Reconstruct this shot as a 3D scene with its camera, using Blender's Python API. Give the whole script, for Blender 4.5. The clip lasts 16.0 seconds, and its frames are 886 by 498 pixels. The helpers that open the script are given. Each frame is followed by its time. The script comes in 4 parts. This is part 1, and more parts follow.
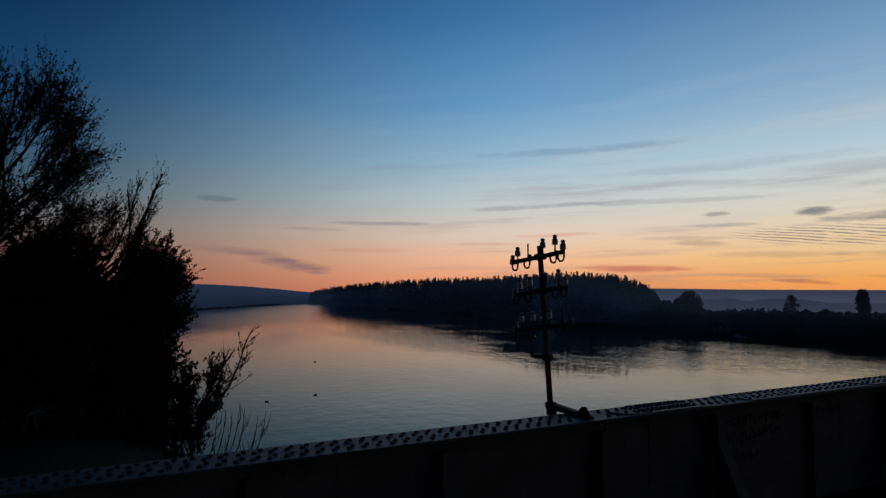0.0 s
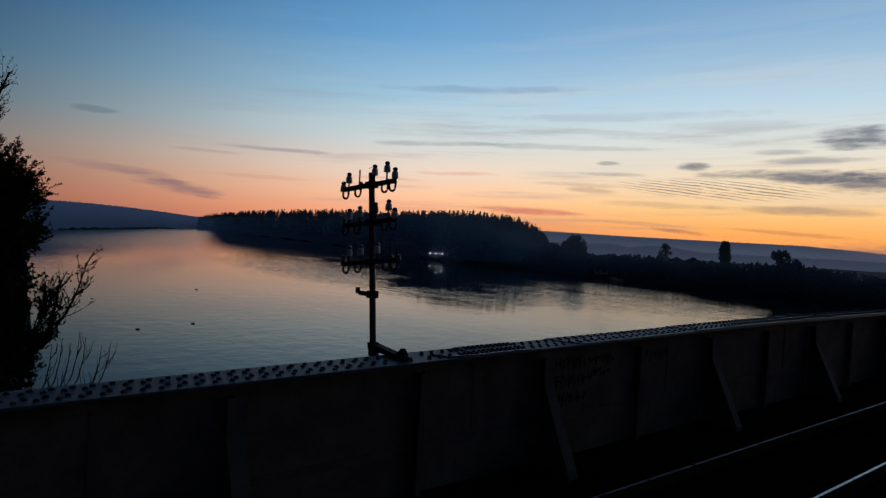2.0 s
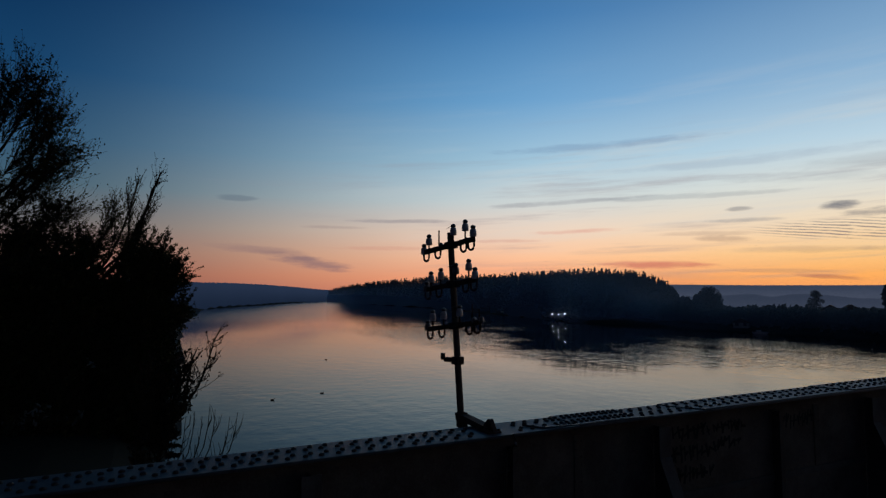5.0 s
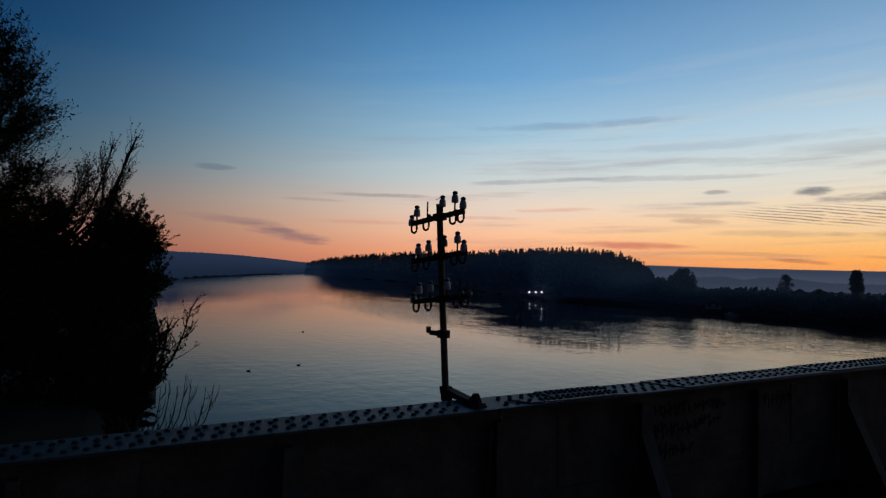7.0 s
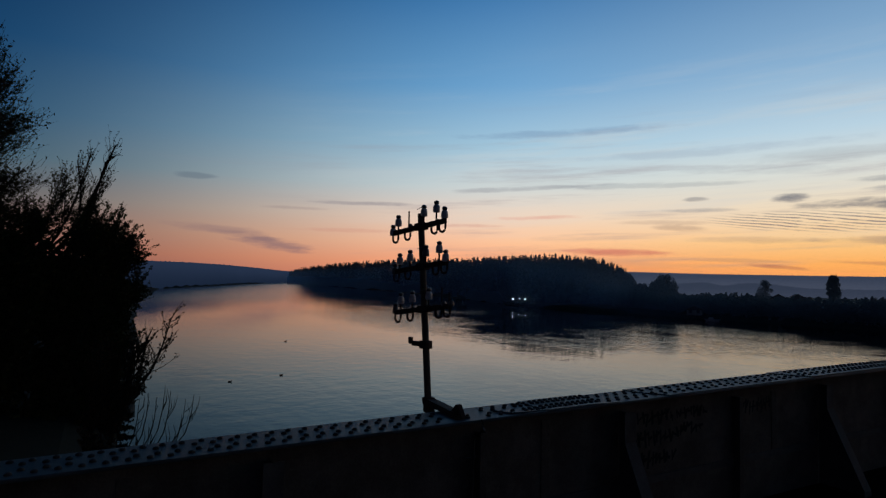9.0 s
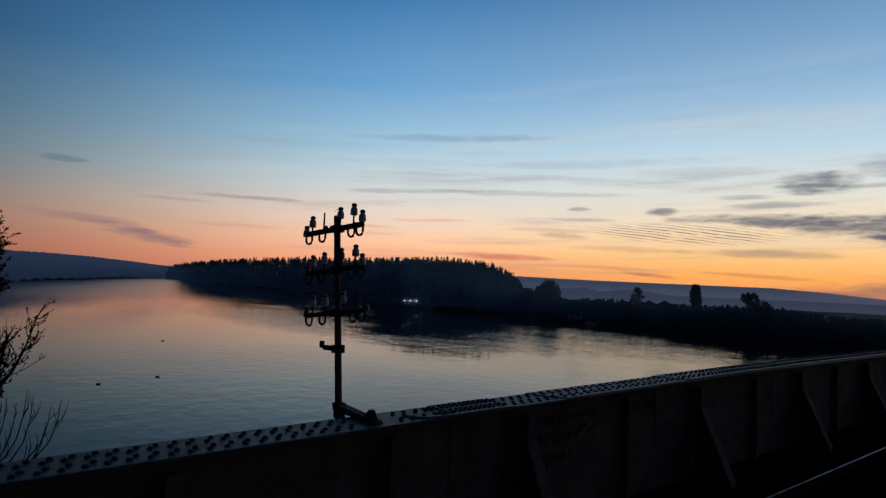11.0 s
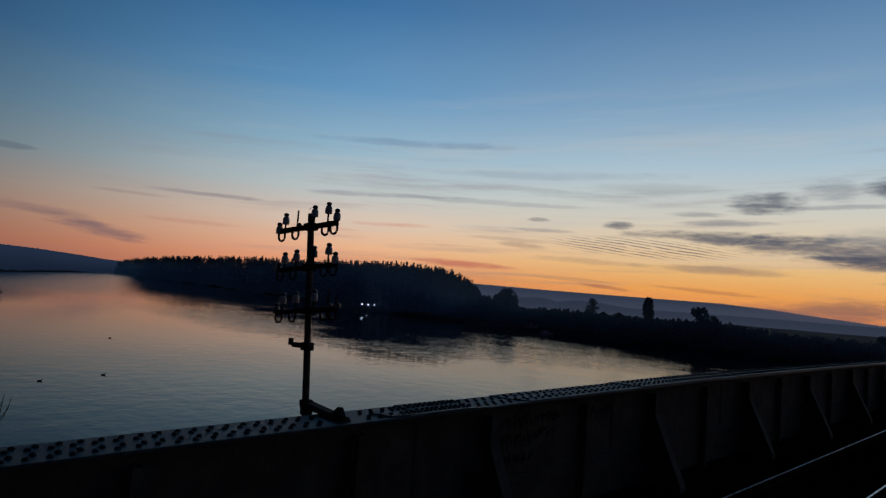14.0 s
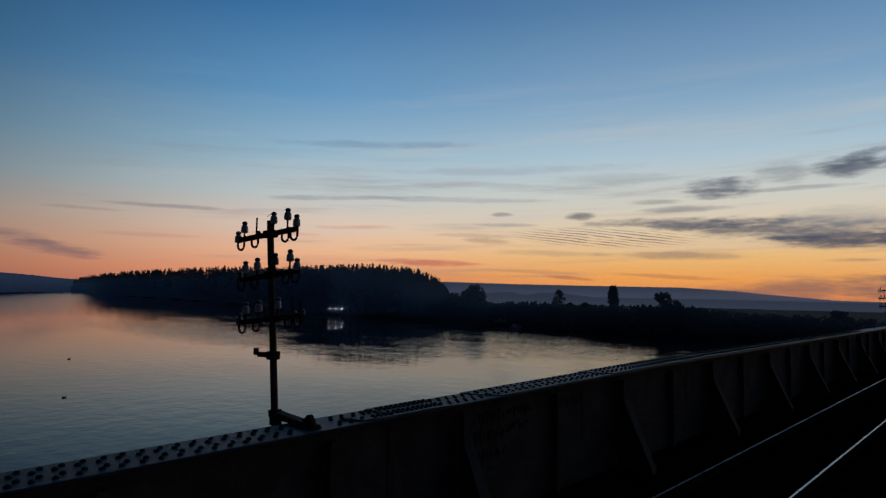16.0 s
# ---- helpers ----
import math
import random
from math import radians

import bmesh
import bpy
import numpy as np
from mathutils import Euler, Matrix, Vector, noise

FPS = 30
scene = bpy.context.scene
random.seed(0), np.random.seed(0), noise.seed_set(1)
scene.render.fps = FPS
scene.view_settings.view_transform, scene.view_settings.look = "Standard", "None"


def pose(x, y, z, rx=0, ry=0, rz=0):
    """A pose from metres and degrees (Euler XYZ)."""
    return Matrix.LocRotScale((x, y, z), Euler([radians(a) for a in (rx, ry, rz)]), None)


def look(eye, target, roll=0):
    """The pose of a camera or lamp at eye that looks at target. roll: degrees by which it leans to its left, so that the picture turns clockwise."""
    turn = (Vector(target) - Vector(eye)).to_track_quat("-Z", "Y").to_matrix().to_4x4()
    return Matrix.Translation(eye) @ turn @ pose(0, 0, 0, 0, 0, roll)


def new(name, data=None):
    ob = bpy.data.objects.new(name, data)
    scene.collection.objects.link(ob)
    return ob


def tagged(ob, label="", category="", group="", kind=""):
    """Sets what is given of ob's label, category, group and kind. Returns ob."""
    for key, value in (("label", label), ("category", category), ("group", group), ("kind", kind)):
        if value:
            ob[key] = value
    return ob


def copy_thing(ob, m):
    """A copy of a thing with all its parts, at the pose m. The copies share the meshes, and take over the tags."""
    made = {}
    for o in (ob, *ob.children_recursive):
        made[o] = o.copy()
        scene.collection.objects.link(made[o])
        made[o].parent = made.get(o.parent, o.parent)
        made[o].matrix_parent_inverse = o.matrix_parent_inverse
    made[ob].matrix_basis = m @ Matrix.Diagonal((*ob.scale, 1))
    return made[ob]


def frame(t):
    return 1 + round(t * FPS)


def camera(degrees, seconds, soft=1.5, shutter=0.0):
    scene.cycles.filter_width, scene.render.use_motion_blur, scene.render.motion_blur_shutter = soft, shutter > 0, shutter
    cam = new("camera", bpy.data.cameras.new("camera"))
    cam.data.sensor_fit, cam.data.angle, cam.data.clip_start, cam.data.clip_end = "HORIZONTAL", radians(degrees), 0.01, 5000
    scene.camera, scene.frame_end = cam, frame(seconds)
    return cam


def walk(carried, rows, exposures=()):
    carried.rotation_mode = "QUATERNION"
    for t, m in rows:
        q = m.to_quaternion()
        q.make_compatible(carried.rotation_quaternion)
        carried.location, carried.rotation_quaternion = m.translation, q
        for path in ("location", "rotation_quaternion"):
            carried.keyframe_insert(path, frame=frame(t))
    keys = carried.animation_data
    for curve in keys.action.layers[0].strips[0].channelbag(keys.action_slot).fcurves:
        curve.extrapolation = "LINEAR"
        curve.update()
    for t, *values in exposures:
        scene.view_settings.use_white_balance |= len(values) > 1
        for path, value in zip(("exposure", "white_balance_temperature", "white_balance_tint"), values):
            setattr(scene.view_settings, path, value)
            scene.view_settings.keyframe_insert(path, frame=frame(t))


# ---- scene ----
cam = camera(71.9, 16.0, soft=1.3, shutter=0.15)
PATH = [
    (0, (0.458, -0.47, 3.78), (-1.311, 0.448, 3.945), 0.4),
    (0.5, (0.564, -0.349, 3.767), (-1.232, 0.53, 3.816), 2.8),
    (1, (0.395, 0.062, 3.769), (-1.344, 1.049, 3.812), 1.8),
    (1.5, (0.456, 0.389, 3.781), (-1.25, 1.433, 3.792), 4.4),
    (2, (0.261, 0.831, 3.773), (-1.335, 2.036, 3.735), 3.2),
    (2.5, (0.333, 1.205, 3.796), (-1.281, 2.387, 3.814), 1.6),
    (3, (0.339, 1.51, 3.802), (-1.378, 2.531, 3.881), 2.6),
    (3.5, (0.136, 1.638, 3.82), (-1.68, 2.464, 3.964), 3.5),
    (4, (0.174, 1.504, 3.796), (-1.624, 2.358, 3.995), 0.6),
    (6.5, (-0.006, 1.467, 3.739), (-1.792, 2.362, 3.824), 0.7),
    (7, (-0.056, 1.453, 3.722), (-1.826, 2.381, 3.799), 1.5),
    (7.5, (-0.074, 1.469, 3.703), (-1.821, 2.441, 3.773), 1.5),
    (8, (-0.132, 1.492, 3.714), (-1.887, 2.45, 3.754), 2.4),
    (8.5, (-0.115, 1.48, 3.72), (-1.873, 2.43, 3.78), 1.5),
    (9, (-0.08, 1.489, 3.748), (-1.824, 2.464, 3.852), 1.1),
    (9.5, (-0.058, 1.502, 3.776), (-1.796, 2.487, 3.871), 1.1),
    (10, (-0.169, 1.429, 3.79), (-1.817, 2.555, 3.915), 1.8),
    (12.5, (-0.255, 1.079, 3.768), (-1.752, 2.399, 3.899), 2.2),
    (13, (-0.252, 1.072, 3.754), (-1.723, 2.416, 3.922), 1.9),
    (13.5, (-0.239, 1.06, 3.745), (-1.71, 2.406, 3.902), 3.7),
    (14, (-0.238, 1.036, 3.728), (-1.697, 2.396, 3.872), 4.4),
    (14.5, (-0.247, 1.042, 3.724), (-1.666, 2.446, 3.857), 3.8),
    (15, (-0.26, 1.063, 3.719), (-1.651, 2.494, 3.849), 3.3),
    (15.5, (-0.259, 1.056, 3.728), (-1.637, 2.498, 3.873), 2.3),
    (16, (-0.221, 1.064, 3.735), (-1.601, 2.505, 3.881), 1.1),
]
walk(cam, [(t, look(eye, aim, roll)) for t, eye, aim, roll in PATH],
     [(0.0, -0.12), (0.5, 0.08), (2.0, 0.1), (3.0, 0.08), (4.0, 0.05), (9.5, 0.04), (10.0, 0.1), (12.5, 0.0), (13.0, -0.16), (14.0, -0.25), (16.0, -0.23)])

# ---- world: a clear sky after sunset ----
SUNSET = 20.0          # degrees to the west of the bridge's line


def lin(r, g, b, gain=1.0):
    return tuple(gain * (((c / 255 + 0.055) / 1.055) ** 2.4 if c > 10 else c / 255 / 12.92) for c in (r, g, b)) + (1.0,)


def stops(gain, *rows):
    """Ramp stops from (position, r, g, b)."""
    return [(p, lin(r, g, b, gain)) for p, r, g, b in rows]


class Net:
    """Short calls for node trees."""

    def __init__(self, tree):
        self.tree = tree

    def node(self, kind, **sets):
        n = self.tree.nodes.new(kind)
        for k, v in sets.items():
            if k == "operation":
                n.operation = v
            elif k == "blend_type":
                n.data_type, n.blend_type = "RGBA", v
        return n

    def put(self, socket, value):
        if isinstance(value, bpy.types.NodeSocket):
            self.tree.links.new(value, socket)
        else:
            socket.default_value = value

    def math(self, op, a, b=0.0, c=0.0):
        n = self.node("ShaderNodeMath", operation=op)
        for s, v in zip(n.inputs, (a, b, c)):
            self.put(s, v)
        return n.outputs[0]

    def mix(self, f, a, b, how="MIX"):
        n = self.node("ShaderNodeMix", blend_type=how)
        self.put(n.inputs[0], f), self.put(n.inputs[6], a), self.put(n.inputs[7], b)
        return n.outputs[2]

    def smooth(self, v, lo, hi):
        n = self.node("ShaderNodeMapRange")
        n.interpolation_type = "SMOOTHSTEP"
        for s, x in zip(n.inputs, (v, lo, hi, 0.0, 1.0)):
            self.put(s, x)
        return n.outputs[0]

    def ramp(self, v, stops):
        n = self.node("ShaderNodeValToRGB")
        e = n.color_ramp.elements
        while len(e) < len(stops):
            e.new(0.5)
        for s, (p, c) in zip(e, stops):
            s.position, s.color = p, c
        self.put(n.inputs[0], v)
        return n.outputs[0]

    def xyz(self, x, y, z):
        n = self.node("ShaderNodeCombineXYZ")
        for s, v in zip(n.inputs, (x, y, z)):
            self.put(s, v)
        return n.outputs[0]

    def noise(self, vec, scale, detail=4.0, rough=0.55):
        n = self.node("ShaderNodeTexNoise")
        if vec is not None:
            self.put(n.inputs["Vector"], vec)
        n.inputs["Scale"].default_value, n.inputs["Detail"].default_value, n.inputs["Roughness"].default_value = scale, detail, rough
        return n.outputs[0]


def sky():
    world = bpy.data.worlds.new("dusk_sky")
    scene.world, world.use_nodes = world, True
    w = Net(world.node_tree)
    back = world.node_tree.nodes["Background"]
    way = w.node("ShaderNodeTexCoord").outputs["Generated"]
    split = w.node("ShaderNodeSeparateXYZ")
    w.put(split.inputs[0], way)
    x, y, z = split.outputs
    el = w.math("MULTIPLY", w.math("ARCSINE", z), 180 / math.pi)
    az = w.math("MULTIPLY", w.math("ARCTAN2", w.math("MULTIPLY", x, -1.0), y), 180 / math.pi)
    off = w.math("ABSOLUTE", w.math("SUBTRACT", az, SUNSET))
    off = w.math("MINIMUM", off, w.math("SUBTRACT", 360.0, off))
    t = w.math("DIVIDE", el, 60.0)
    warm = w.ramp(t, stops(1.08, (0.0, 246, 150, 88), (0.03, 254, 174, 92), (0.062, 250, 200, 132), (0.1, 240, 216, 182), (0.15, 220, 221, 212),
                           (0.21, 184, 209, 224), (0.3, 136, 174, 207), (0.42, 94, 136, 179), (0.6, 44, 80, 128), (1.0, 20, 40, 76)))
    mid = w.ramp(t, stops(1.14, (0.0, 226, 136, 106), (0.03, 246, 164, 122), (0.062, 246, 190, 154), (0.1, 233, 206, 186), (0.15, 194, 207, 210),
                          (0.21, 154, 190, 211), (0.3, 102, 156, 200), (0.42, 62, 118, 170), (0.6, 33, 66, 112), (1.0, 16, 34, 66)))
    side = w.ramp(t, stops(0.78, (0.0, 136, 86, 84), (0.03, 152, 100, 92), (0.062, 145, 110, 103), (0.1, 116, 115, 117), (0.15, 76, 107, 126),
                           (0.21, 54, 95, 128), (0.3, 27, 75, 119), (0.42, 13, 54, 98), (0.6, 9, 31, 62), (1.0, 9, 20, 40)))
    east = w.ramp(t, [(0.0, lin(60, 64, 86)), (0.15, lin(58, 64, 92)), (0.4, lin(26, 38, 64)), (1.0, lin(9, 20, 40))])
    col = w.mix(w.smooth(off, 4.0, 46.0), warm, mid)
    col = w.mix(w.smooth(off, 31.0, 82.0), col, side)
    col = w.mix(w.smooth(off, 86.0, 140.0), col, east)
    # clouds: (azimuth, elevation, half width, half height, slope, strength, colour)
    grey, violet, rose, pale = lin(84, 92, 112), lin(120, 100, 112), lin(196, 120, 112), lin(150, 158, 166)
    ash, lilac = lin(122, 130, 144), lin(150, 126, 118)
    clouds = [(76.3, 3.05, 4.2, 0.63, 0.117, 0.75, violet), (81, 4.2, 4.6, 0.448, 0.08, 0.4, violet), (78.6, 3.7, 3.2, 0.352, 0.1, 0.35, violet), (70, 4.5, 5.5, 0.256, 0, 0.3, rose),
              (83.1, 8.75, 2, 0.32, 0, 0.55, lin(92, 108, 124)), (68.2, 7.05, 5.2, 0.208, -0.01, 0.65, lin(136, 130, 140)), (74.5, 6.4, 4, 0.192, 0, 0.3, violet),
              (53.6, 8.65, 7.2, 0.272, -0.045, 0.6, lin(150, 150, 158)), (42, 8.8, 9, 0.288, 0, 0.35, ash), (49, 13.7, 11.5, 0.442, -0.025, 0.5, lin(118, 146, 180)),
              (37, 11.5, 13, 0.448, -0.018, 0.45, lin(160, 176, 194)), (34, 9.8, 8, 0.525, 0.06, 0.4, lin(166, 172, 180)), (28, 10.6, 9, 0.612, 0, 0.3, pale),
              (45, 2.85, 5.8, 0.384, 0.02, 0.85, lin(210, 112, 102)), (51.5, 6, 5, 0.256, -0.03, 0.55, lin(226, 150, 134)), (58, 5.2, 4.5, 0.208, 0, 0.4, rose), (41, 5.5, 6, 0.256, 0.02, 0.35, lilac),
              (19.4, 9.5, 3.7, 1.05, 0, 1, grey), (14, 9.1, 5, 0.256, 0, 0.55, ash), (14.5, 10.4, 2.5, 0.963, 0, 0.6, ash), (10.2, 10.5, 2.7, 0.875, 0.02, 1, grey), (9.4, 11.15, 2.4, 0.595, -0.28, 0.85, grey), (4, 10.9, 5, 1.05, -0.05, 0.7, grey),
              (21.8, 6.55, 9, 0.62, 0.01, 1, grey), (15.6, 5.95, 6.6, 1.26, 0.05, 0.95, grey), (10.8, 5.4, 7, 1.4, 0.03, 0.7, lin(104, 108, 122)), (9.8, 4.8, 8.6, 0.63, 0.014, 1, lin(74, 82, 104)), (2, 5.2, 8, 1.575, 0, 0.8, grey),
              (10.5, 6.7, 6.5, 0.963, 0, 0.4, pale), (30.9, 7.3, 1.6, 0.448, 0, 0.95, grey), (38.2, 7.47, 1.3, 0.24, 0, 0.55, grey), (37.8, 6.52, 3.6, 0.24, 0, 0.6, ash), (39.5, 5, 2.6, 0.32, 0.05, 0.5, lilac),
              (25, 8.45, 3, 0.272, 0, 0.6, ash), (22, 7.75, 4.2, 0.32, 0, 0.6, ash), (23, 3.7, 7.2, 0.416, 0.02, 0.6, lilac), (33.5, 3.9, 6, 0.352, 0.02, 0.35, lilac), (9.4, 3.24, 3, 0.208, 0, 0.6, lilac),
              (31.8, 1.65, 2.8, 0.208, 0.08, 0.65, lin(166, 98, 90)), (24, 1.9, 6, 0.192, 0.05, 0.45, lin(170, 104, 92)), (35.5, 2.2, 5, 0.192, 0.03, 0.35, lilac), (11, 0.9, 12, 1.2, -0.03, 0.8, lin(116, 94, 104)), (0, 1.3, 10, 1.4, -0.02, 0.9, lin(104, 92, 106))]
    streak = w.noise(w.xyz(w.math("MULTIPLY", az, 0.16), w.math("MULTIPLY", el, 1.1), 3.0), 1.0, 6.0, 0.62)
    puff = w.noise(w.xyz(w.math("MULTIPLY", az, 0.5), w.math("MULTIPLY", el, 1.9), 9.0), 1.0, 5.0, 0.6)
    rag = w.math("ADD", w.math("MULTIPLY", w.math("SUBTRACT", streak, 0.5), 2.6), w.math("MULTIPLY", w.math("SUBTRACT", puff, 0.5), 1.3))
    veil = w.noise(w.xyz(w.math("MULTIPLY", w.math("MULTIPLY_ADD", el, 1.2, az), 0.035), w.math("MULTIPLY", w.math("MULTIPLY_ADD", az, 0.05, el), 0.42), 21.0), 1.0, 7.0, 0.6)
    veil = w.math("MULTIPLY", w.smooth(veil, 0.46, 0.72), w.math("MULTIPLY", w.smooth(off, 62.0, 22.0), w.math("MULTIPLY", w.smooth(el, 2.0, 7.0), w.smooth(el, 22.0, 11.0))))
    col = w.mix(w.math("MULTIPLY", veil, 0.5), col, lin(214, 214, 210))
    veil2 = w.noise(w.xyz(w.math("MULTIPLY", az, 0.05), w.math("MULTIPLY", w.math("MULTIPLY_ADD", az, 0.03, el), 0.75), 5.0), 1.0, 7.0, 0.62)
    veil2 = w.math("MULTIPLY", w.smooth(veil2, 0.5, 0.74), w.math("MULTIPLY", w.smooth(off, 75.0, 30.0), w.smooth(el, 18.0, 10.0)))
    col = w.mix(w.math("MULTIPLY", veil2, 0.42), col, lin(150, 140, 150))
    for a, e, ra, re_, slope, power, tint in clouds:
        da = w.math("SUBTRACT", az, a)
        de = w.math("MULTIPLY_ADD", da, -slope, w.math("SUBTRACT", el, e))
        u, v = w.math("DIVIDE", da, ra), w.math("DIVIDE", de, re_)
        d = w.math("MULTIPLY_ADD", u, u, w.math("MULTIPLY", v, v))
        body = w.smooth(w.math("ADD", w.math("SUBTRACT", 1.0, d), rag), -0.1, 1.15)
        col = w.mix(w.math("MULTIPLY", body, 0.82 * power), col, tint)
    # the rippled edge of the dark cloud
    da, de = w.math("SUBTRACT", az, 29.2), w.math("SUBTRACT", el, 5.35)
    u, v = w.math("DIVIDE", da, 9.2), w.math("DIVIDE", w.math("MULTIPLY_ADD", da, -0.03, de), 1.0)
    field = w.smooth(w.math("SUBTRACT", 1.0, w.math("MULTIPLY_ADD", u, u, w.math("MULTIPLY", v, v))), 0.0, 0.8)
    drift = w.noise(w.xyz(w.math("MULTIPLY", az, 0.2), w.math("MULTIPLY", el, 0.6), 2.0), 1.0, 3.0, 0.5)
    wave = w.math("SINE", w.math("ADD", w.math("MULTIPLY", w.math("MULTIPLY_ADD", da, -0.12, de), 27.0), w.math("MULTIPLY", drift, 11.0)))
    broken = w.smooth(w.noise(w.xyz(w.math("MULTIPLY", az, 0.55), w.math("MULTIPLY", el, 2.6), 14.0), 1.0, 4.0, 0.65), 0.3, 0.56)
    col = w.mix(w.math("MULTIPLY", w.math("MULTIPLY", w.math("MULTIPLY", field, broken), w.smooth(wave, -0.4, 1.0)), 0.75), col, lin(104, 104, 118))
    w.put(back.inputs[0], col)
    back.inputs[1].default_value = 0.92


sky()


# ---- materials ----
def material(name):
    m = bpy.data.materials.new(name)
    m.use_nodes = True
    n = Net(m.node_tree)
    return m, n, m.node_tree.nodes["Principled BSDF"]


def surface(name, low, high, rough=0.7, metal=0.0, scale=3.0, fine=40.0, bump=0.15, spec=0.5, vary=0.0):
    """A weathered surface: two scales of mottling, uneven gloss and a fine relief."""
    m, n, b = material(name)
    pos = n.node("ShaderNodeTexCoord").outputs["Object"]
    big, small = n.noise(pos, scale, 6.0, 0.65), n.noise(pos, fine, 5.0, 0.6)
    f = n.math("ADD", n.math("MULTIPLY", big, 0.7), n.math("MULTIPLY", small, 0.3))
    if vary:
        f = n.math("MULTIPLY_ADD", n.math("SUBTRACT", n.node("ShaderNodeObjectInfo").outputs["Random"], 0.5), vary, f)
    n.put(b.inputs["Base Color"], n.mix(n.smooth(f, 0.32, 0.68), (*low, 1), (*high, 1)))
    n.put(b.inputs["Roughness"], n.math("MULTIPLY_ADD", n.math("SUBTRACT", big, 0.5), 0.3, rough))
    b.inputs["Metallic"].default_value = metal
    b.inputs["Specular IOR Level"].default_value = spec
    r = n.node("ShaderNodeBump")
    r.inputs["Strength"].default_value, r.inputs["Distance"].default_value = bump, 0.01
    n.put(r.inputs["Height"], small)
    n.put(b.inputs["Normal"], r.outputs[0])
    return m


FLANGE = surface("worn_grey_paint", (0.016, 0.021, 0.022), (0.05, 0.057, 0.058), 0.52, 0.0, 2.5, 60, 0.2, spec=0.2)
WEB = surface("old_paint_and_rust", (0.04, 0.031, 0.023), (0.09, 0.076, 0.062), 0.9, 0.0, 1.6, 45, 0.3, spec=0.15)
BRACE = surface("grey_brace_paint", (0.036, 0.031, 0.026), (0.07, 0.063, 0.055), 0.85, 0.0, 2.2, 50, 0.25, spec=0.2)
RIVET = surface("dark_rivet_steel", (0.015, 0.014, 0.013), (0.035, 0.03, 0.027), 0.75, 0.3, 20, 90, 0.2, spec=0.2, vary=0.3)
RAIL = surface("polished_rail_head", (0.3, 0.29, 0.28), (0.5, 0.49, 0.47), 0.3, 1.0, 6, 80, 0.05)
RAILSIDE = surface("rusty_rail", (0.02, 0.013, 0.009), (0.04, 0.025, 0.017), 1.0, 0.0, 8, 70, 0.3, spec=0.0)
TIMBER = surface("tarred_timber", (0.003, 0.0025, 0.002), (0.008, 0.007, 0.006), 1.0, 0.0, 4, 60, 0.5, spec=0.0, vary=0.4)
DECK = surface("dark_deck", (0.003, 0.0028, 0.0025), (0.007, 0.0065, 0.006), 1.0, 0.0, 2, 30, 0.4, spec=0.0)
IRON = surface("rusted_iron", (0.018, 0.012, 0.009), (0.05, 0.03, 0.02), 0.8, 0.2, 9, 80, 0.4, spec=0.2)
POLEPAINT = surface("weathered_pole", (0.03, 0.024, 0.018), (0.085, 0.06, 0.038), 0.75, 0.1, 6, 70, 0.3, spec=0.25)
PORCELAIN = surface("dirty_white_porcelain", (0.15, 0.135, 0.125), (0.36, 0.34, 0.32), 0.35, 0.0, 14, 70, 0.05)
CAP = surface("dark_glazed_cap", (0.012, 0.01, 0.009), (0.03, 0.025, 0.02), 0.35, 0.0, 14, 70, 0.05)
GRAFFITI = surface("black_spray_paint", (0.006, 0.006, 0.006), (0.012, 0.012, 0.012), 0.8, 0.0, 10, 70, 0.05, spec=0.2)
GRAFFITI_PINK = surface("faded_pink_spray_paint", (0.16, 0.06, 0.07), (0.26, 0.12, 0.12), 0.85, 0.0, 10, 70, 0.05, spec=0.2)
CONCRETE = surface("pier_concrete", (0.2, 0.19, 0.18), (0.34, 0.33, 0.31), 0.9, 0.0, 0.8, 20, 0.3)
BARK = surface("dark_bark", (0.018, 0.014, 0.01), (0.05, 0.04, 0.03), 0.95, 0.0, 5, 40, 0.5, spec=0.1)
SOIL = surface("river_bank_soil", (0.008, 0.009, 0.006), (0.022, 0.022, 0.014), 0.95, 0.0, 0.05, 1.5, 0.6, spec=0.1)
PLASTER = surface("house_plaster", (0.12, 0.11, 0.1), (0.2, 0.19, 0.175), 0.9, 0.0, 0.6, 12, 0.2)
ROOFTILE = surface("clay_roof", (0.04, 0.028, 0.022), (0.075, 0.05, 0.04), 0.9, 0.0, 0.8, 12, 0.3)
BOATPAINT = surface("pale_boat_paint", (0.2, 0.205, 0.21), (0.32, 0.32, 0.32), 0.6, 0.0, 2, 20, 0.1)
FEATHER = surface("dark_plumage", (0.02, 0.018, 0.015), (0.06, 0.05, 0.04), 0.9, 0.0, 12, 60, 0.2, spec=0.1)


def foliage(name, low, high, through_light=0.0):
    m, n, b = material(name)
    r = n.node("ShaderNodeNewGeometry").outputs["Random Per Island"]
    n.put(b.inputs["Base Color"], n.mix(r, (*low, 1), (*high, 1)))
    b.inputs["Roughness"].default_value, b.inputs["Specular IOR Level"].default_value = 0.85, 0.12
    if through_light:
        t, x = n.node("ShaderNodeBsdfTranslucent"), n.node("ShaderNodeMixShader")
        n.put(t.inputs[0], n.mix(r, (*low, 1), (*high, 1)))
        x.inputs[0].default_value = through_light
        n.put(x.inputs[1], b.outputs[0]), n.put(x.inputs[2], t.outputs[0])
        n.put(m.node_tree.nodes["Material Output"].inputs[0], x.outputs[0])
    return m


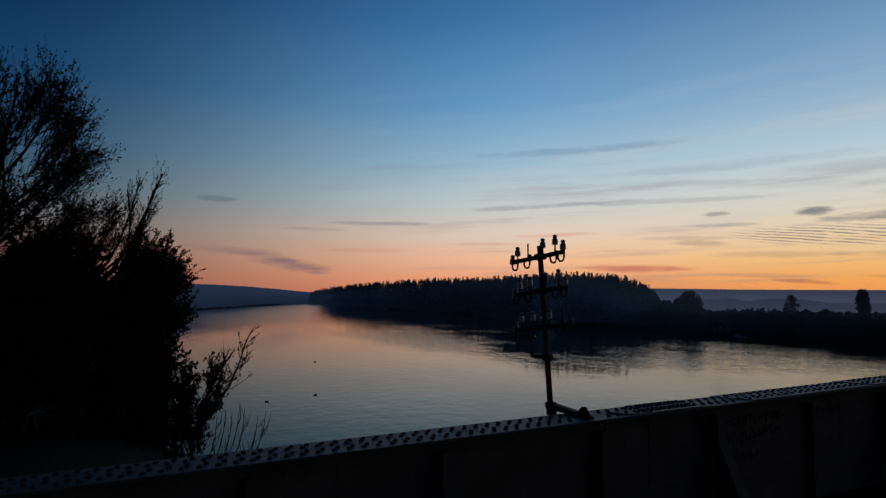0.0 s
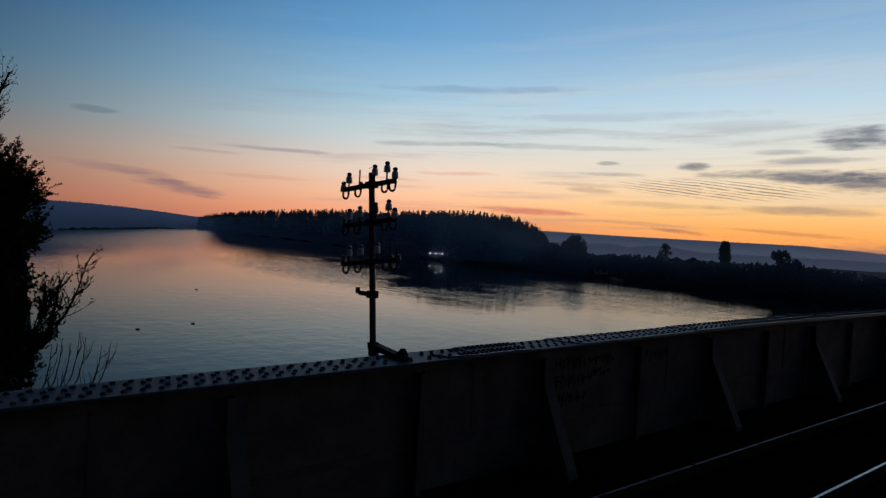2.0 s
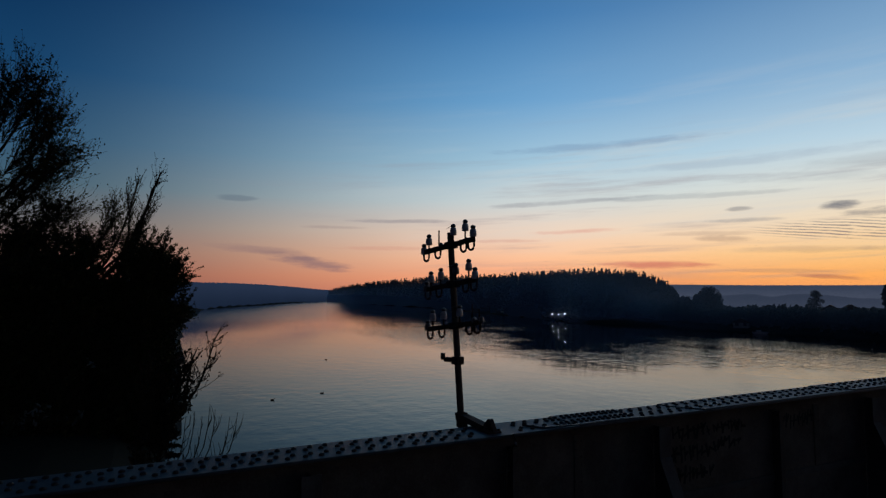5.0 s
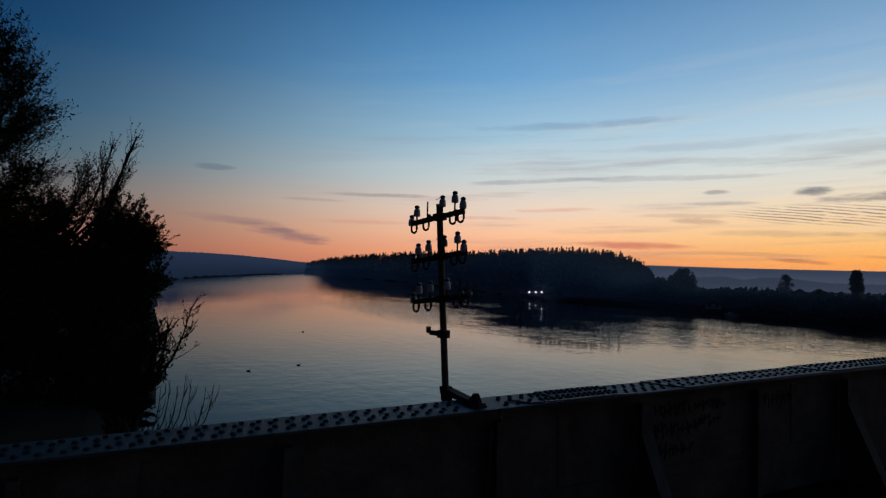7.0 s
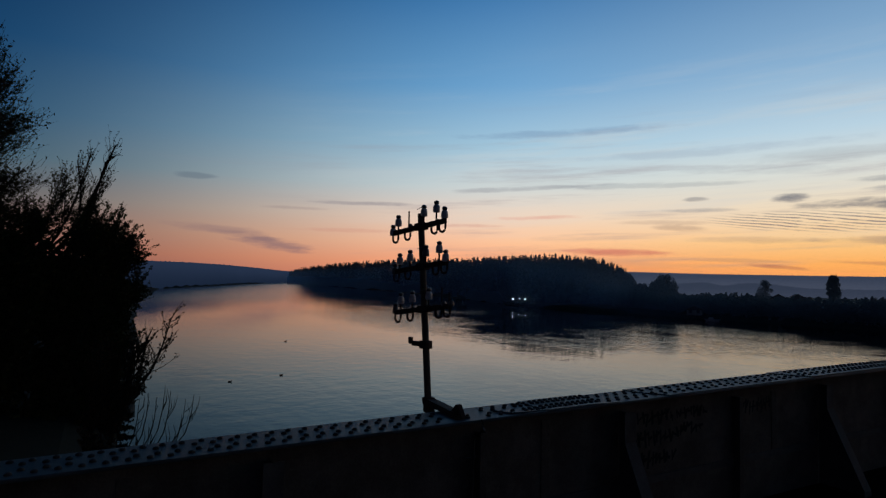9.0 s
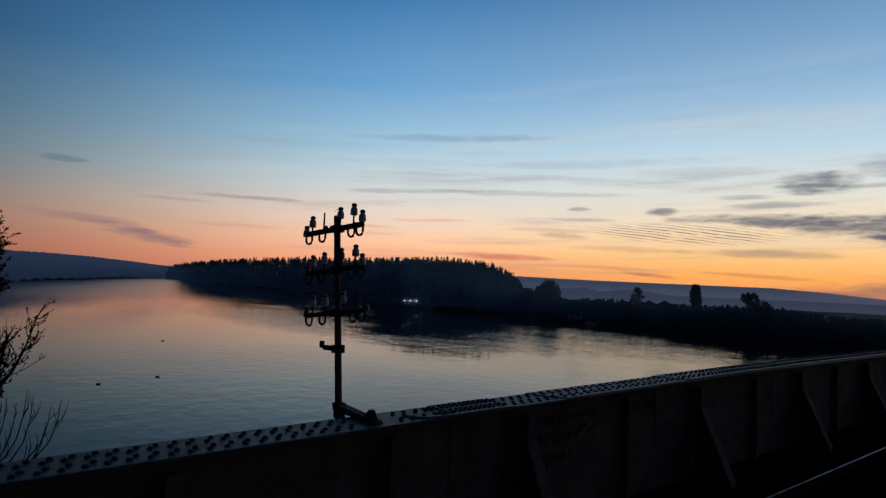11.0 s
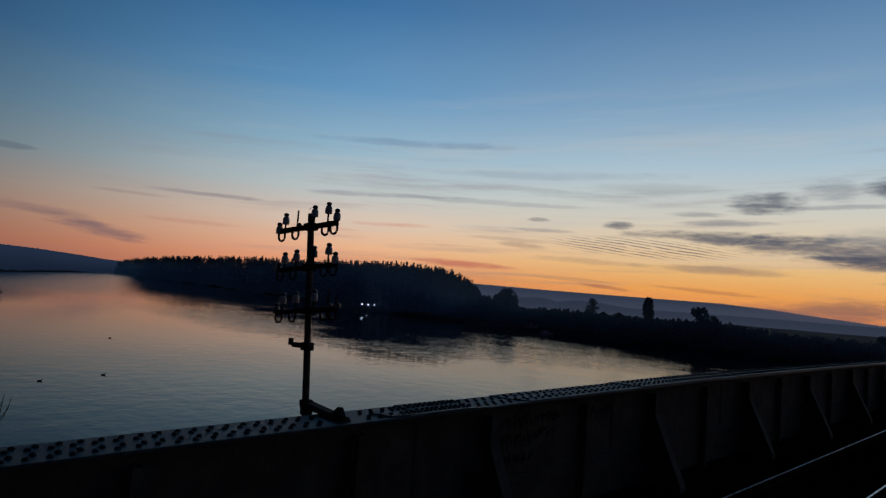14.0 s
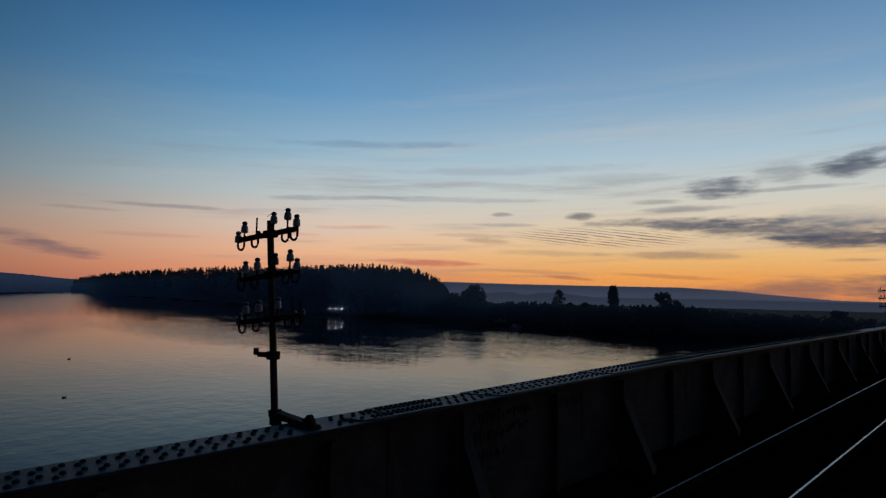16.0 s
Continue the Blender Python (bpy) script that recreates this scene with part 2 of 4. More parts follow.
LEAF = foliage("autumn_leaves", (0.022, 0.028, 0.01), (0.06, 0.055, 0.018))
LEAF_BROWN = foliage("brown_leaves", (0.035, 0.022, 0.012), (0.1, 0.06, 0.025))
# paler and bluer than the near leaves: haze put into the leaf colour
FAR_LEAF = foliage("hazed_far_leaves", (0.08, 0.1, 0.11), (0.11, 0.125, 0.13), 0.4)


def glow(name, colour, power):
    m = bpy.data.materials.new(name)
    m.use_nodes = True
    m.node_tree.nodes.clear()
    n = Net(m.node_tree)
    e, o = n.node("ShaderNodeEmission"), n.node("ShaderNodeOutputMaterial")
    e.inputs[0].default_value, e.inputs[1].default_value = colour, power
    n.put(o.inputs[0], e.outputs[0])
    return m


LAMP_GLOW = glow("cold_lamp_glass", lin(235, 240, 255), 17.0)
WINDOW_GLOW = glow("warm_window", lin(255, 205, 140), 2.0)


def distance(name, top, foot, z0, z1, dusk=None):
    """Far hills that glow, evening mist painted into their colour by height; dusk: the thicker mist's tint along the
    bridge's line.
    """
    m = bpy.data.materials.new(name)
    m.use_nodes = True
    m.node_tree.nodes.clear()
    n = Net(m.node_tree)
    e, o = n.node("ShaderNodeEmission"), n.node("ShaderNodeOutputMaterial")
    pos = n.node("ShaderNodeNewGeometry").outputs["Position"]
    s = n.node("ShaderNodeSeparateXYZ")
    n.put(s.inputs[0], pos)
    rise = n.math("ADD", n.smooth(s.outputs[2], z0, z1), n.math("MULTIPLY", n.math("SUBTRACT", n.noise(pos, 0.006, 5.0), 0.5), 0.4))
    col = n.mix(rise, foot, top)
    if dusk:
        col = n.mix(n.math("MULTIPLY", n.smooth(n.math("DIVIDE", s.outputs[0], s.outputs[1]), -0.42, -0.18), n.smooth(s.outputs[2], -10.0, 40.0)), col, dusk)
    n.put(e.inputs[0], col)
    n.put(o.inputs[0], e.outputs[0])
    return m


def water_material():
    m, n, b = material("river_water")
    b.inputs["Base Color"].default_value = (0.004, 0.006, 0.007, 1)
    b.inputs["Roughness"].default_value, b.inputs["IOR"].default_value = 0.02, 1.16
    pos = n.node("ShaderNodeNewGeometry").outputs["Position"]
    s = n.node("ShaderNodeSeparateXYZ")
    n.put(s.inputs[0], pos)
    x, y = s.outputs[0], s.outputs[1]
    bend = n.smooth(n.math("SUBTRACT", n.math("MULTIPLY", x, -0.3), y), -12.0, 22.0)
    away = n.math("SQRT", n.math("MULTIPLY_ADD", x, x, n.math("MULTIPLY", y, y)))
    n.put(b.inputs["Roughness"], n.math("MULTIPLY_ADD", n.math("MULTIPLY", n.smooth(away, 200.0, 420.0), bend), 0.13, 0.02))
    flat = n.xyz(x, y, 0.0)
    small = n.noise(flat, 1.5, 2.0, 0.5)
    swell = n.noise(flat, 0.42, 2.0, 0.5)
    lap = n.noise(n.xyz(n.math("MULTIPLY", x, 0.5), n.math("MULTIPLY", y, 0.9), 2.0), 0.16, 2.0, 0.5)
    u, v = n.math("DIVIDE", n.math("ADD", x, 165.0), 125.0), n.math("DIVIDE", n.math("SUBTRACT", y, 126.0), 62.0)
    gust = n.smooth(n.math("SUBTRACT", 1.0, n.math("MULTIPLY_ADD", u, u, n.math("MULTIPLY", v, v))), -0.3, 0.7)
    patch = n.math("MULTIPLY", n.smooth(n.noise(n.xyz(n.math("MULTIPLY", x, 0.6), y, 4.0), 0.022, 4.0, 0.6), 0.4, 0.64), n.math("MULTIPLY_ADD", gust, 0.85, 0.15))
    h = n.math("ADD", n.math("MULTIPLY", small, n.math("MULTIPLY_ADD", patch, 0.02, 0.0065)),
               n.math("ADD", n.math("MULTIPLY", swell, n.math("MULTIPLY_ADD", patch, 0.16, 0.015)), n.math("MULTIPLY", lap, 0.03)))
    r = n.node("ShaderNodeBump")
    r.inputs["Strength"].default_value, r.inputs["Distance"].default_value = 1.0, 1.0
    n.put(r.inputs["Height"], h)
    n.put(b.inputs["Normal"], r.outputs[0])
    return m


WATER = water_material()


# ---- mesh tools ----
def part(name, bm, mat, parent=None, label=""):
    me = bpy.data.meshes.new(name)
    if isinstance(bm, bmesh.types.BMesh):
        bm.to_mesh(me)
        bm.free()
    else:
        me.from_pydata(bm[0], [], bm[1])
    me.materials.append(mat)
    ob = new(name, me)
    ob.parent = parent
    return tagged(ob, label)


def thing(name, at, label, category, group="", kind=""):
    ob = new(name)
    ob.location = at
    ob.empty_display_size = 0.2
    bpy.context.view_layer.update()
    return tagged(ob, label, category, group, kind)


def box(bm, lo, hi, bevel=0.0):
    r = bmesh.ops.create_cube(bm, size=1)
    for v in r["verts"]:
        v.co = Vector([(p + q) / 2 + c * (q - p) for p, q, c in zip(lo, hi, v.co)])
    if bevel:
        edges = list({e for v in r["verts"] for e in v.link_edges})
        bmesh.ops.bevel(bm, geom=edges, offset=bevel, segments=2, affect="EDGES", profile=0.6)


def prism(bm, outline, y0, y1):
    """A plate with an outline of (x, z), from y0 to y1."""
    a, b = [bm.verts.new((x, y0, z)) for x, z in outline], [bm.verts.new((x, y1, z)) for x, z in outline]
    bm.faces.new(a[::-1]), bm.faces.new(b)
    for i in range(len(a)):
        j = (i + 1) % len(a)
        bm.faces.new((a[i], a[j], b[j], b[i]))
    bmesh.ops.recalc_face_normals(bm, faces=bm.faces)


def tube(verts, faces, pts, radii, sides=6):
    """A tapered tube along pts, added to lists."""
    pts = [Vector(p) for p in pts]
    start = len(verts)
    for i, (p, r) in enumerate(zip(pts, radii)):
        d = (pts[min(i + 1, len(pts) - 1)] - pts[max(i - 1, 0)]).normalized()
        u = d.cross(Vector((0.31, 0.2, 0.93)) if abs(d.z) < 0.9 else Vector((1, 0.1, 0))).normalized()
        v = d.cross(u)
        for k in range(sides):
            a = 2 * math.pi * k / sides
            verts.append(p + (u * math.cos(a) + v * math.sin(a)) * r)
    for i in range(len(pts) - 1):
        for k in range(sides):
            a, b = start + i * sides + k, start + i * sides + (k + 1) % sides
            faces.append((a, b, b + sides, a + sides))
    faces.append(tuple(start + k for k in range(sides))[::-1])
    faces.append(tuple(start + (len(pts) - 1) * sides + k for k in range(sides)))


def tubes(*runs):
    v, f = [], []
    for pts, radii, sides in runs:
        tube(v, f, pts, radii, sides)
    return v, f


def turned(profile, sides=12):
    """A turned body from (radius, height) pairs."""
    v, f = [], []
    for r, z in profile:
        v += [(r * math.cos(2 * math.pi * k / sides), r * math.sin(2 * math.pi * k / sides), z) for k in range(sides)]
    for i in range(len(profile) - 1):
        for k in range(sides):
            a, b = i * sides + k, i * sides + (k + 1) % sides
            f.append((a, b, b + sides, a + sides))
    f.append(tuple(range(sides))[::-1])
    f.append(tuple(range((len(profile) - 1) * sides, len(profile) * sides)))
    return v, f


# ---- river, ground and distance ----
WATER_Z = -9.0
RIGHT_SHORE = [(-3200, 900), (-1440, 412), (-1062, 349), (-840, 319), (-580, 284), (-366, 228), (-266, 200), (-238, 200), (-190, 205), (-150, 206), (-105, 206), (-50, 212), (300, 215), (3200, 300)]
LEFT_SHORE = [(-3200, 820), (-1440, 345), (-940, 160), (-640, 50), (-330, 16), (-100, 6), (-58, 3.2), (-40, 2.2), (-22, 1.5), (-10, -4), (20, -14), (300, -40), (3200, -200)]


def shore(line, x):
    return float(np.interp(x, [p[0] for p in line], [p[1] for p in line]))


def ground():
    xs = np.sinh(np.linspace(-5.2, 5.2, 170)) * 42.0 - 40.0
    ys = np.sinh(np.linspace(-4.9, 5.2, 190)) * 42.0 + 60.0
    verts, faces = [], []
    for j, y in enumerate(ys):
        for i, x in enumerate(xs):
            inside = min(shore(RIGHT_SHORE, x) - y, y - shore(LEFT_SHORE, x))
            s = max(-1.0, min(1.0, -inside / 5.0))
            z = WATER_Z + s * 1.6 + (0.6 if s > 0 else 0)
            z += 0.35 * noise.noise(Vector((x * 0.05, y * 0.05, 0))) * max(0.0, s)
            verts.append((x, y, z))
    n = len(xs)
    for j in range(len(ys) - 1):
        for i in range(n - 1):
            a = j * n + i
            faces.append((a, a + 1, a + n + 1, a + n))
    g = part("ground", (verts, faces), SOIL)
    tagged(g, "dark grassy flood plain and muddy river banks at dusk", "ground", kind="structure")


ground()
w = part("water", ([(-4200, -3000, WATER_Z), (4200, -3000, WATER_Z), (4200, 4200, WATER_Z), (-4200, 4200, WATER_Z)], [(0, 1, 2, 3)]), WATER)
tagged(w, "calm river water reflecting the orange and blue sky", "river", kind="structure")


def polar(az, d, z):
    a = radians(az)
    return (-math.sin(a) * d, math.cos(a) * d, z)


def ridge(name, label, line, far, mat, rough, base=-9.5):
    """A far ridge: its skyline is given as (azimuth, elevation)."""
    a0, a1 = line[0][0], line[-1][0]
    steps = int(abs(a1 - a0) * 14)
    verts, faces = [], []
    for i in range(steps + 1):
        az = a0 + (a1 - a0) * i / steps
        el = float(np.interp(az, *zip(*sorted(line))))
        dist = float(np.interp(az, *zip(*sorted(far)))) if isinstance(far, list) else far
        top = 3.7 + dist * math.tan(radians(el)) + rough * (noise.noise(Vector((az * 6.0, 3, 0))) + 0.6 * noise.noise(Vector((az * 25.0, 3, 5))))
        for back, z in ((0, base), (0.01, base + 0.55 * (top - base)), (0.05, top), (0.25, base)):
            verts.append(polar(az, dist * (1 + back), z * (1 + back) if z > 0 else z))
    for i in range(steps):
        for k in range(3):
            a = i * 4 + k
            faces.append((a, a + 4, a + 5, a + 1))
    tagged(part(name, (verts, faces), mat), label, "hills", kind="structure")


# haze is in the glow colours; below azimuth 30 the tree band imitates fog
ridge("backdrop", "long hill ridge far across the plain, painted in misty blue", [(48, 1.1), (43.6, 1.12), (37, 1.02), (28, 0.96), (22.5, 0.93), (18.3, 0.68), (16, 0.46), (11, 0.05), (0, -0.15), (-60, -0.15)], 3000,
      distance("hills_painted_haze", lin(52, 61, 80), lin(66, 73, 90), -5, 58, lin(84, 80, 95)), 1.8)
ridge("backdrop", "band of distant trees and fog on the plain, painted hazy", [(46, -0.1), (40, 0.12), (37.5, 0.3), (36, 0.02), (34.6, 0.26), (33, 0.3), (30, -0.06), (26, -0.08), (20, -0.05), (12, -0.1), (-60, -0.1)], 760,
      distance("trees_painted_haze", lin(48, 56, 73), lin(55, 62, 79), -9, 6), 1.1)
ridge("backdrop", "dark wooded hills along the far river bend, painted haze-blue", [(120, 1.6), (95, 1.45), (87, 1.22), (83.2, 1.17), (80.4, 1.05), (77.5, 0.83), (75.5, 0.64), (72, 0.45), (66, 0.4)], [(120, 500), (95, 520), (86, 610), (81, 915), (77, 1410), (75, 1650), (66, 1800)],
      distance("hills_painted_blue_haze", lin(36, 48, 70), lin(24, 35, 54), -10, 22), 0.8)


# ---- trees ----
def leaf(verts, faces, p, size, rnd):
    a = Vector((rnd.gauss(0, 1), rnd.gauss(0, 1), rnd.gauss(0, 1))).normalized()
    b = a.orthogonal().normalized()
    i = len(verts)
    verts += [p - a * size * 0.5, p + b * size * 0.3, p + a * size * 0.5, p - b * size * 0.3]
    faces.append((i, i + 1, i + 2, i + 3))


def in_ball(rnd):
    while True:
        v = Vector((rnd.uniform(-1, 1), rnd.uniform(-1, 1), rnd.uniform(-1, 1)))
        if v.length < 1:
            return v


def bent(a, b, rnd, bend, n=5):
    """A bent way from a to b."""
    a, b = Vector(a), Vector(b)
    side = Vector((rnd.gauss(0, 1), rnd.gauss(0, 1), rnd.gauss(0, 0.6))) * (b - a).length * bend
    return [a.lerp(b, i / n) + side * math.sin(math.pi * i / n) + Vector((0, 0, -(b - a).length * 0.12 * math.sin(math.pi * i / n))) for i in range(n + 1)]


def off(p, k):
    """A place k times as far from the bridge's footway, never under the bank."""
    q = Vector((0, 1.44, 3.72)) + (Vector(p) - Vector((0, 1.44, 3.72))) * k
    return Vector((q.x, q.y, max(q.z, -8.4 + 0.1 * p[2])))


def near_tree(at, label, trunk, limbs, seed, mat, bark=BARK, name="tree", k=1.0):
    """trunk: points and girth. limbs: (foot, crown centre, radii, twigs, leaves a twig, leaf size)."""
    rnd = random.Random(seed)
    at = off(at, k) if k > 1 else Vector(at)
    t = thing(name, at, label, "tree" if name == "tree" else "bush")
    o = Vector(at)
    wv, wf, lv, lf = [], [], [], []
    pts, girth = trunk
    far_off = k
    if k > 1:
        pts, girth = [off(p, k) for p in pts], girth * k * 0.8
        pts[0].z -= 0.3
        limbs = [(off(a, k), off(c, k), [v * k for v in r], n, per, size * k) for a, c, r, n, per, size in limbs if (off(c, k)).z > -7.6]
    if pts:
        tube(wv, wf, [Vector(p) - o for p in pts], [girth * (1 - 0.75 * i / (len(pts) - 1)) for i in range(len(pts))], 8)
    for foot, centre, radii, twigs, per, size in limbs:
        foot, centre = Vector(foot), Vector(centre)
        main = bent(foot, centre, rnd, 0.06)
        reach = (centre - foot).length
        if reach > 0.5:
            tube(wv, wf, [p - o for p in main], [max(0.02, 0.03 * reach * (1 - 0.7 * i / 5)) * 0.6 for i in range(6)], 5)
        thick = max(1.0, far_off * 0.62)
        plume = max(radii) < 0.52 * far_off
        twigs = twigs * 2 if plume and far_off > 1 else twigs
        for _ in range(twigs):
            d = in_ball(rnd)
            tip = centre + Vector((d.x * radii[0], d.y * radii[1], d.z * radii[2]))
            start = foot.lerp(centre, rnd.uniform(0.35, 1.0)) if reach > 0.5 else centre + 0.3 * (tip - centre)
            if plume:
                u = rnd.uniform(0.4, 1.0) * 5
                i = min(4, int(u))
                start = main[i].lerp(main[i + 1], u - i)
                tip = start + ((centre - foot).normalized() * 0.7 + Vector((0, 0, 0.35)) + 0.75 * in_ball(rnd)).normalized() * reach * (rnd.uniform(0.08, 0.2) if far_off > 1 else rnd.uniform(0.12, 0.34))
            way = bent(start, tip, rnd, 0.1, 4)
            tube(wv, wf, [p - o for p in way], [v * thick for v in (0.022, 0.018, 0.014, 0.01, 0.005)], 3)
            # side twigs, swept up and outwards, carry the leaves
            ahead = (tip - start).normalized()
            span = (tip - start).length
            for _ in range(4 if per < 30 else 1):
                s = rnd.uniform(0.3, 0.98) * 4
                i = min(3, int(s))
                p = way[i].lerp(way[i + 1], s - i)
                q = p + (ahead + 0.75 * in_ball(rnd) + Vector((0, 0, 0.25))).normalized() * span * rnd.uniform(0.14, 0.34)
                r = p.lerp(q, 0.5) - Vector((0, 0, 0.04 * span))
                tube(wv, wf, [p - o, r - o, q - o], [0.011 * thick, 0.008 * thick, 0.004 * thick], 3)
                for _ in range(max(1, per // 4) if per < 30 else per // 2):
                    leaf(lv, lf, p.lerp(q, rnd.uniform(0.2, 1.05)) + 0.05 * far_off * in_ball(rnd) - o, size * rnd.uniform(0.5, 1.15), rnd)
            for _ in range(per // 3 if per < 30 else per // 2):
                s = rnd.uniform(0.25, 1.0) * 4
                i = min(3, int(s))
                p = way[i].lerp(way[i + 1], s - i) + Vector((rnd.gauss(0, 0.06), rnd.gauss(0, 0.06), rnd.gauss(0, 0.05))) * far_off
                leaf(lv, lf, p - o, size * rnd.uniform(0.6, 1.3), rnd)
    part("trunk", (wv, wf), bark, t)
    if lf:
        part("crown", (lv, lf), mat, t)
    return t


near_tree((-28.5, -5.2, -8.0), "tall half-bare poplar with dark autumn leaves", ([(-28.5, -5.2, -8.2), (-28.3, -5.0, -2), (-28, -4.7, 4), (-27.6, -4.4, 9), (-27.3, -4.0, 11.8)], 0.2),
          [((-27.6, -4.4, 9.0), (-27.2, -3.3, 11.9), (0.9, 0.9, 1.5), 90, 12, 0.11), ((-27.7, -4.4, 8.2), (-27.0, -2.5, 11.8), (0.9, 0.9, 1.4), 100, 14, 0.11),
           ((-27.8, -4.5, 7.0), (-26.8, -1.95, 10.6), (0.9, 0.9, 1.0), 110, 14, 0.11), ((-27.9, -4.6, 6.2), (-26.7, -1.65, 9.5), (0.9, 1.1, 0.6), 90, 14, 0.11),
           ((-27.9, -4.6, 5.6), (-26.6, -1.9, 8.6), (0.9, 1.2, 0.5), 90, 14, 0.11), ((-27.9, -4.6, 6.0), (-27.0, -4.6, 10.6), (1.2, 1.2, 2.2), 150, 14, 0.11), ((-27.6, -4.4, 9.0), (-27.0, -4.9, 12.2), (1.2, 1.0, 1.2), 90, 10, 0.11),
           ((-28, -4.7, 4.4), (-26.4, -1.5, 7.2), (0.9, 1.3, 0.55), 100, 14, 0.11), ((-28, -4.7, 4), (-26.8, -4.0, 7.6), (1.4, 1.8, 1.4), 120, 22, 0.13), ((-28, -4.7, 3), (-26.8, -2.6, 6.2), (1.2, 1.6, 0.7), 100, 24, 0.13)], 11, LEAF, k=1.3)
near_tree((-26.8, -1.2, -8.0), "leaning willow with bare upright twigs and few leaves", ([(-26.8, -1.2, -8.2), (-26.7, -1.0, -3), (-26.5, -0.8, 2), (-26.3, -0.4, 5.6)], 0.22),
          [((-26.4, -0.9, 3.6), (-26.0, 1.75, 8.6), (0.15, 0.2, 0.3), 22, 1, 0.08), ((-26.4, -0.9, 3.4), (-26.0, 1.45, 7.9), (0.25, 0.3, 0.4), 26, 2, 0.08), ((-26.4, -0.7, 4.2), (-26.0, 0.95, 8.1), (0.25, 0.25, 0.45), 28, 3, 0.08),
           ((-26.4, -0.7, 4.4), (-26.0, 0.55, 7.9), (0.25, 0.25, 0.45), 26, 4, 0.08), ((-26.4, -0.6, 4.0), (-26.0, 1.35, 7.0), (0.35, 0.4, 0.35), 30, 5, 0.09), ((-26.3, -0.6, 4.6), (-26, 0.2, 7.1), (0.5, 0.5, 0.7), 50, 9, 0.1),
           ((-26.3, -0.4, 4.0), (-26, 1.0, 6.3), (0.5, 0.5, 0.4), 46, 9, 0.1), ((-26.5, -0.8, 3.6), (-26.2, -0.6, 6.0), (0.9, 1.4, 0.8), 120, 20, 0.1)], 12, LEAF, k=2.4)
near_tree((-27.0, 0.2, -8.4), "dense dark rounded willow crown by the river", ([(-27.0, 0.2, -8.6), (-26.8, 0.4, -4), (-26.5, 0.7, 0), (-26.2, 1.0, 3.5)], 0.26),
          [((-26.2, 1.2, 3.4), (-26.0, 1.4, 5.0), (1.5, 1.3, 1.5), 420, 50, 0.1), ((-26.2, 1.3, 3.2), (-25.9, 2.75, 4.3), (0.4, 0.45, 0.5), 34, 4, 0.09), ((-26.2, 1.2, 3.6), (-25.9, 2.0, 6.0), (0.4, 0.5, 0.5), 34, 5, 0.09), ((-26.3, 1.2, 2.6), (-25.9, 2.7, 3.5), (0.4, 0.4, 0.35), 26, 4, 0.09), ((-26.2, 1.2, 3.0), (-26.0, 2.3, 4.8), (1.0, 0.85, 1.0), 190, 30, 0.09), ((-26.3, 1.1, 2.0), (-26.0, 1.9, 3.2), (1.6, 1.35, 1.3), 330, 50, 0.11),
           ((-26.4, 0.9, 0.5), (-26.2, 1.3, 1.4), (1.8, 1.65, 1.7), 300, 60, 0.16), ((-26.6, 0.7, -2), (-26.4, 0.9, -1.2), (1.8, 1.8, 2.0), 240, 60, 0.24), ((-26.8, 0.5, -5), (-26.6, 0.5, -4.6), (1.8, 1.9, 2.2), 210, 60, 0.26),
           ((-26.8, 0.3, -6.5), (-26.6, 0.2, -7.4), (1.9, 2.0, 1.4), 130, 60, 0.26)], 13, LEAF, k=2.2)
near_tree((-28.0, -3.6, -8.0), "dense dark thicket of willows on the bank", ([(-28.0, -3.6, -8.2), (-27.8, -3.4, -3), (-27.5, -3.2, 2)], 0.24),
          [((-27.6, -3.0, 3), (-27.0, -1.9, 5.2), (1.4, 2.2, 1.35), 240, 40, 0.17), ((-27.6, -3.2, 2), (-27.2, -1.8, 3.6), (1.5, 2.4, 1.6), 240, 50, 0.2), ((-27.6, -3.2, 0), (-27.2, -3.0, 1.8), (1.6, 2.6, 2.0), 260, 60, 0.26), ((-27.8, -3.4, -3), (-27.2, -3.2, -1.8), (1.6, 2.8, 2.2), 260, 60, 0.28),
           ((-27.8, -3.4, -5), (-27.2, -3.4, -5.6), (1.6, 2.8, 2.4), 240, 60, 0.28)], 14, LEAF, k=2.2)
near_tree((-28.4, -8.6, -7.6), "dense dark thicket of willows on the bank", ([(-28.4, -8.6, -7.8), (-28.2, -8.4, -2), (-28, -8, 3)], 0.24),
          [((-28, -8, 3), (-27.6, -7.4, 5.2), (1.6, 2.6, 2.0), 220, 46, 0.22), ((-28, -8.2, 0), (-27.6, -7.8, 1.4), (1.6, 3.0, 2.4), 240, 60, 0.3), ((-28.2, -8.4, -3), (-27.8, -8, -3.4), (1.6, 3.0, 3.0), 260, 60, 0.32)], 15, LEAF, k=2.2)
for num, yc in enumerate((-9.2, -7.2, -5.2, -3.2, -1.3, 0.3)):
    top = 4.2 - 0.25 * abs(num - 3)
    near_tree((-26.4, yc, -8.2), "dense dark thicket of willows on the bank", ([(-26.4, yc, -8.2), (-26.3, yc, -3), (-26.2, yc + 0.2, 2)], 0.2),
              [((-26.2, yc, z - 1.5), (-26.0 - 0.3 * (num % 2), yc + 0.2, z), (1.2, 1.5, 1.35), 150, 40, 0.2) for z in (-1.3, 0.6, 2.4, top)], 40 + num, LEAF, k=2.2)
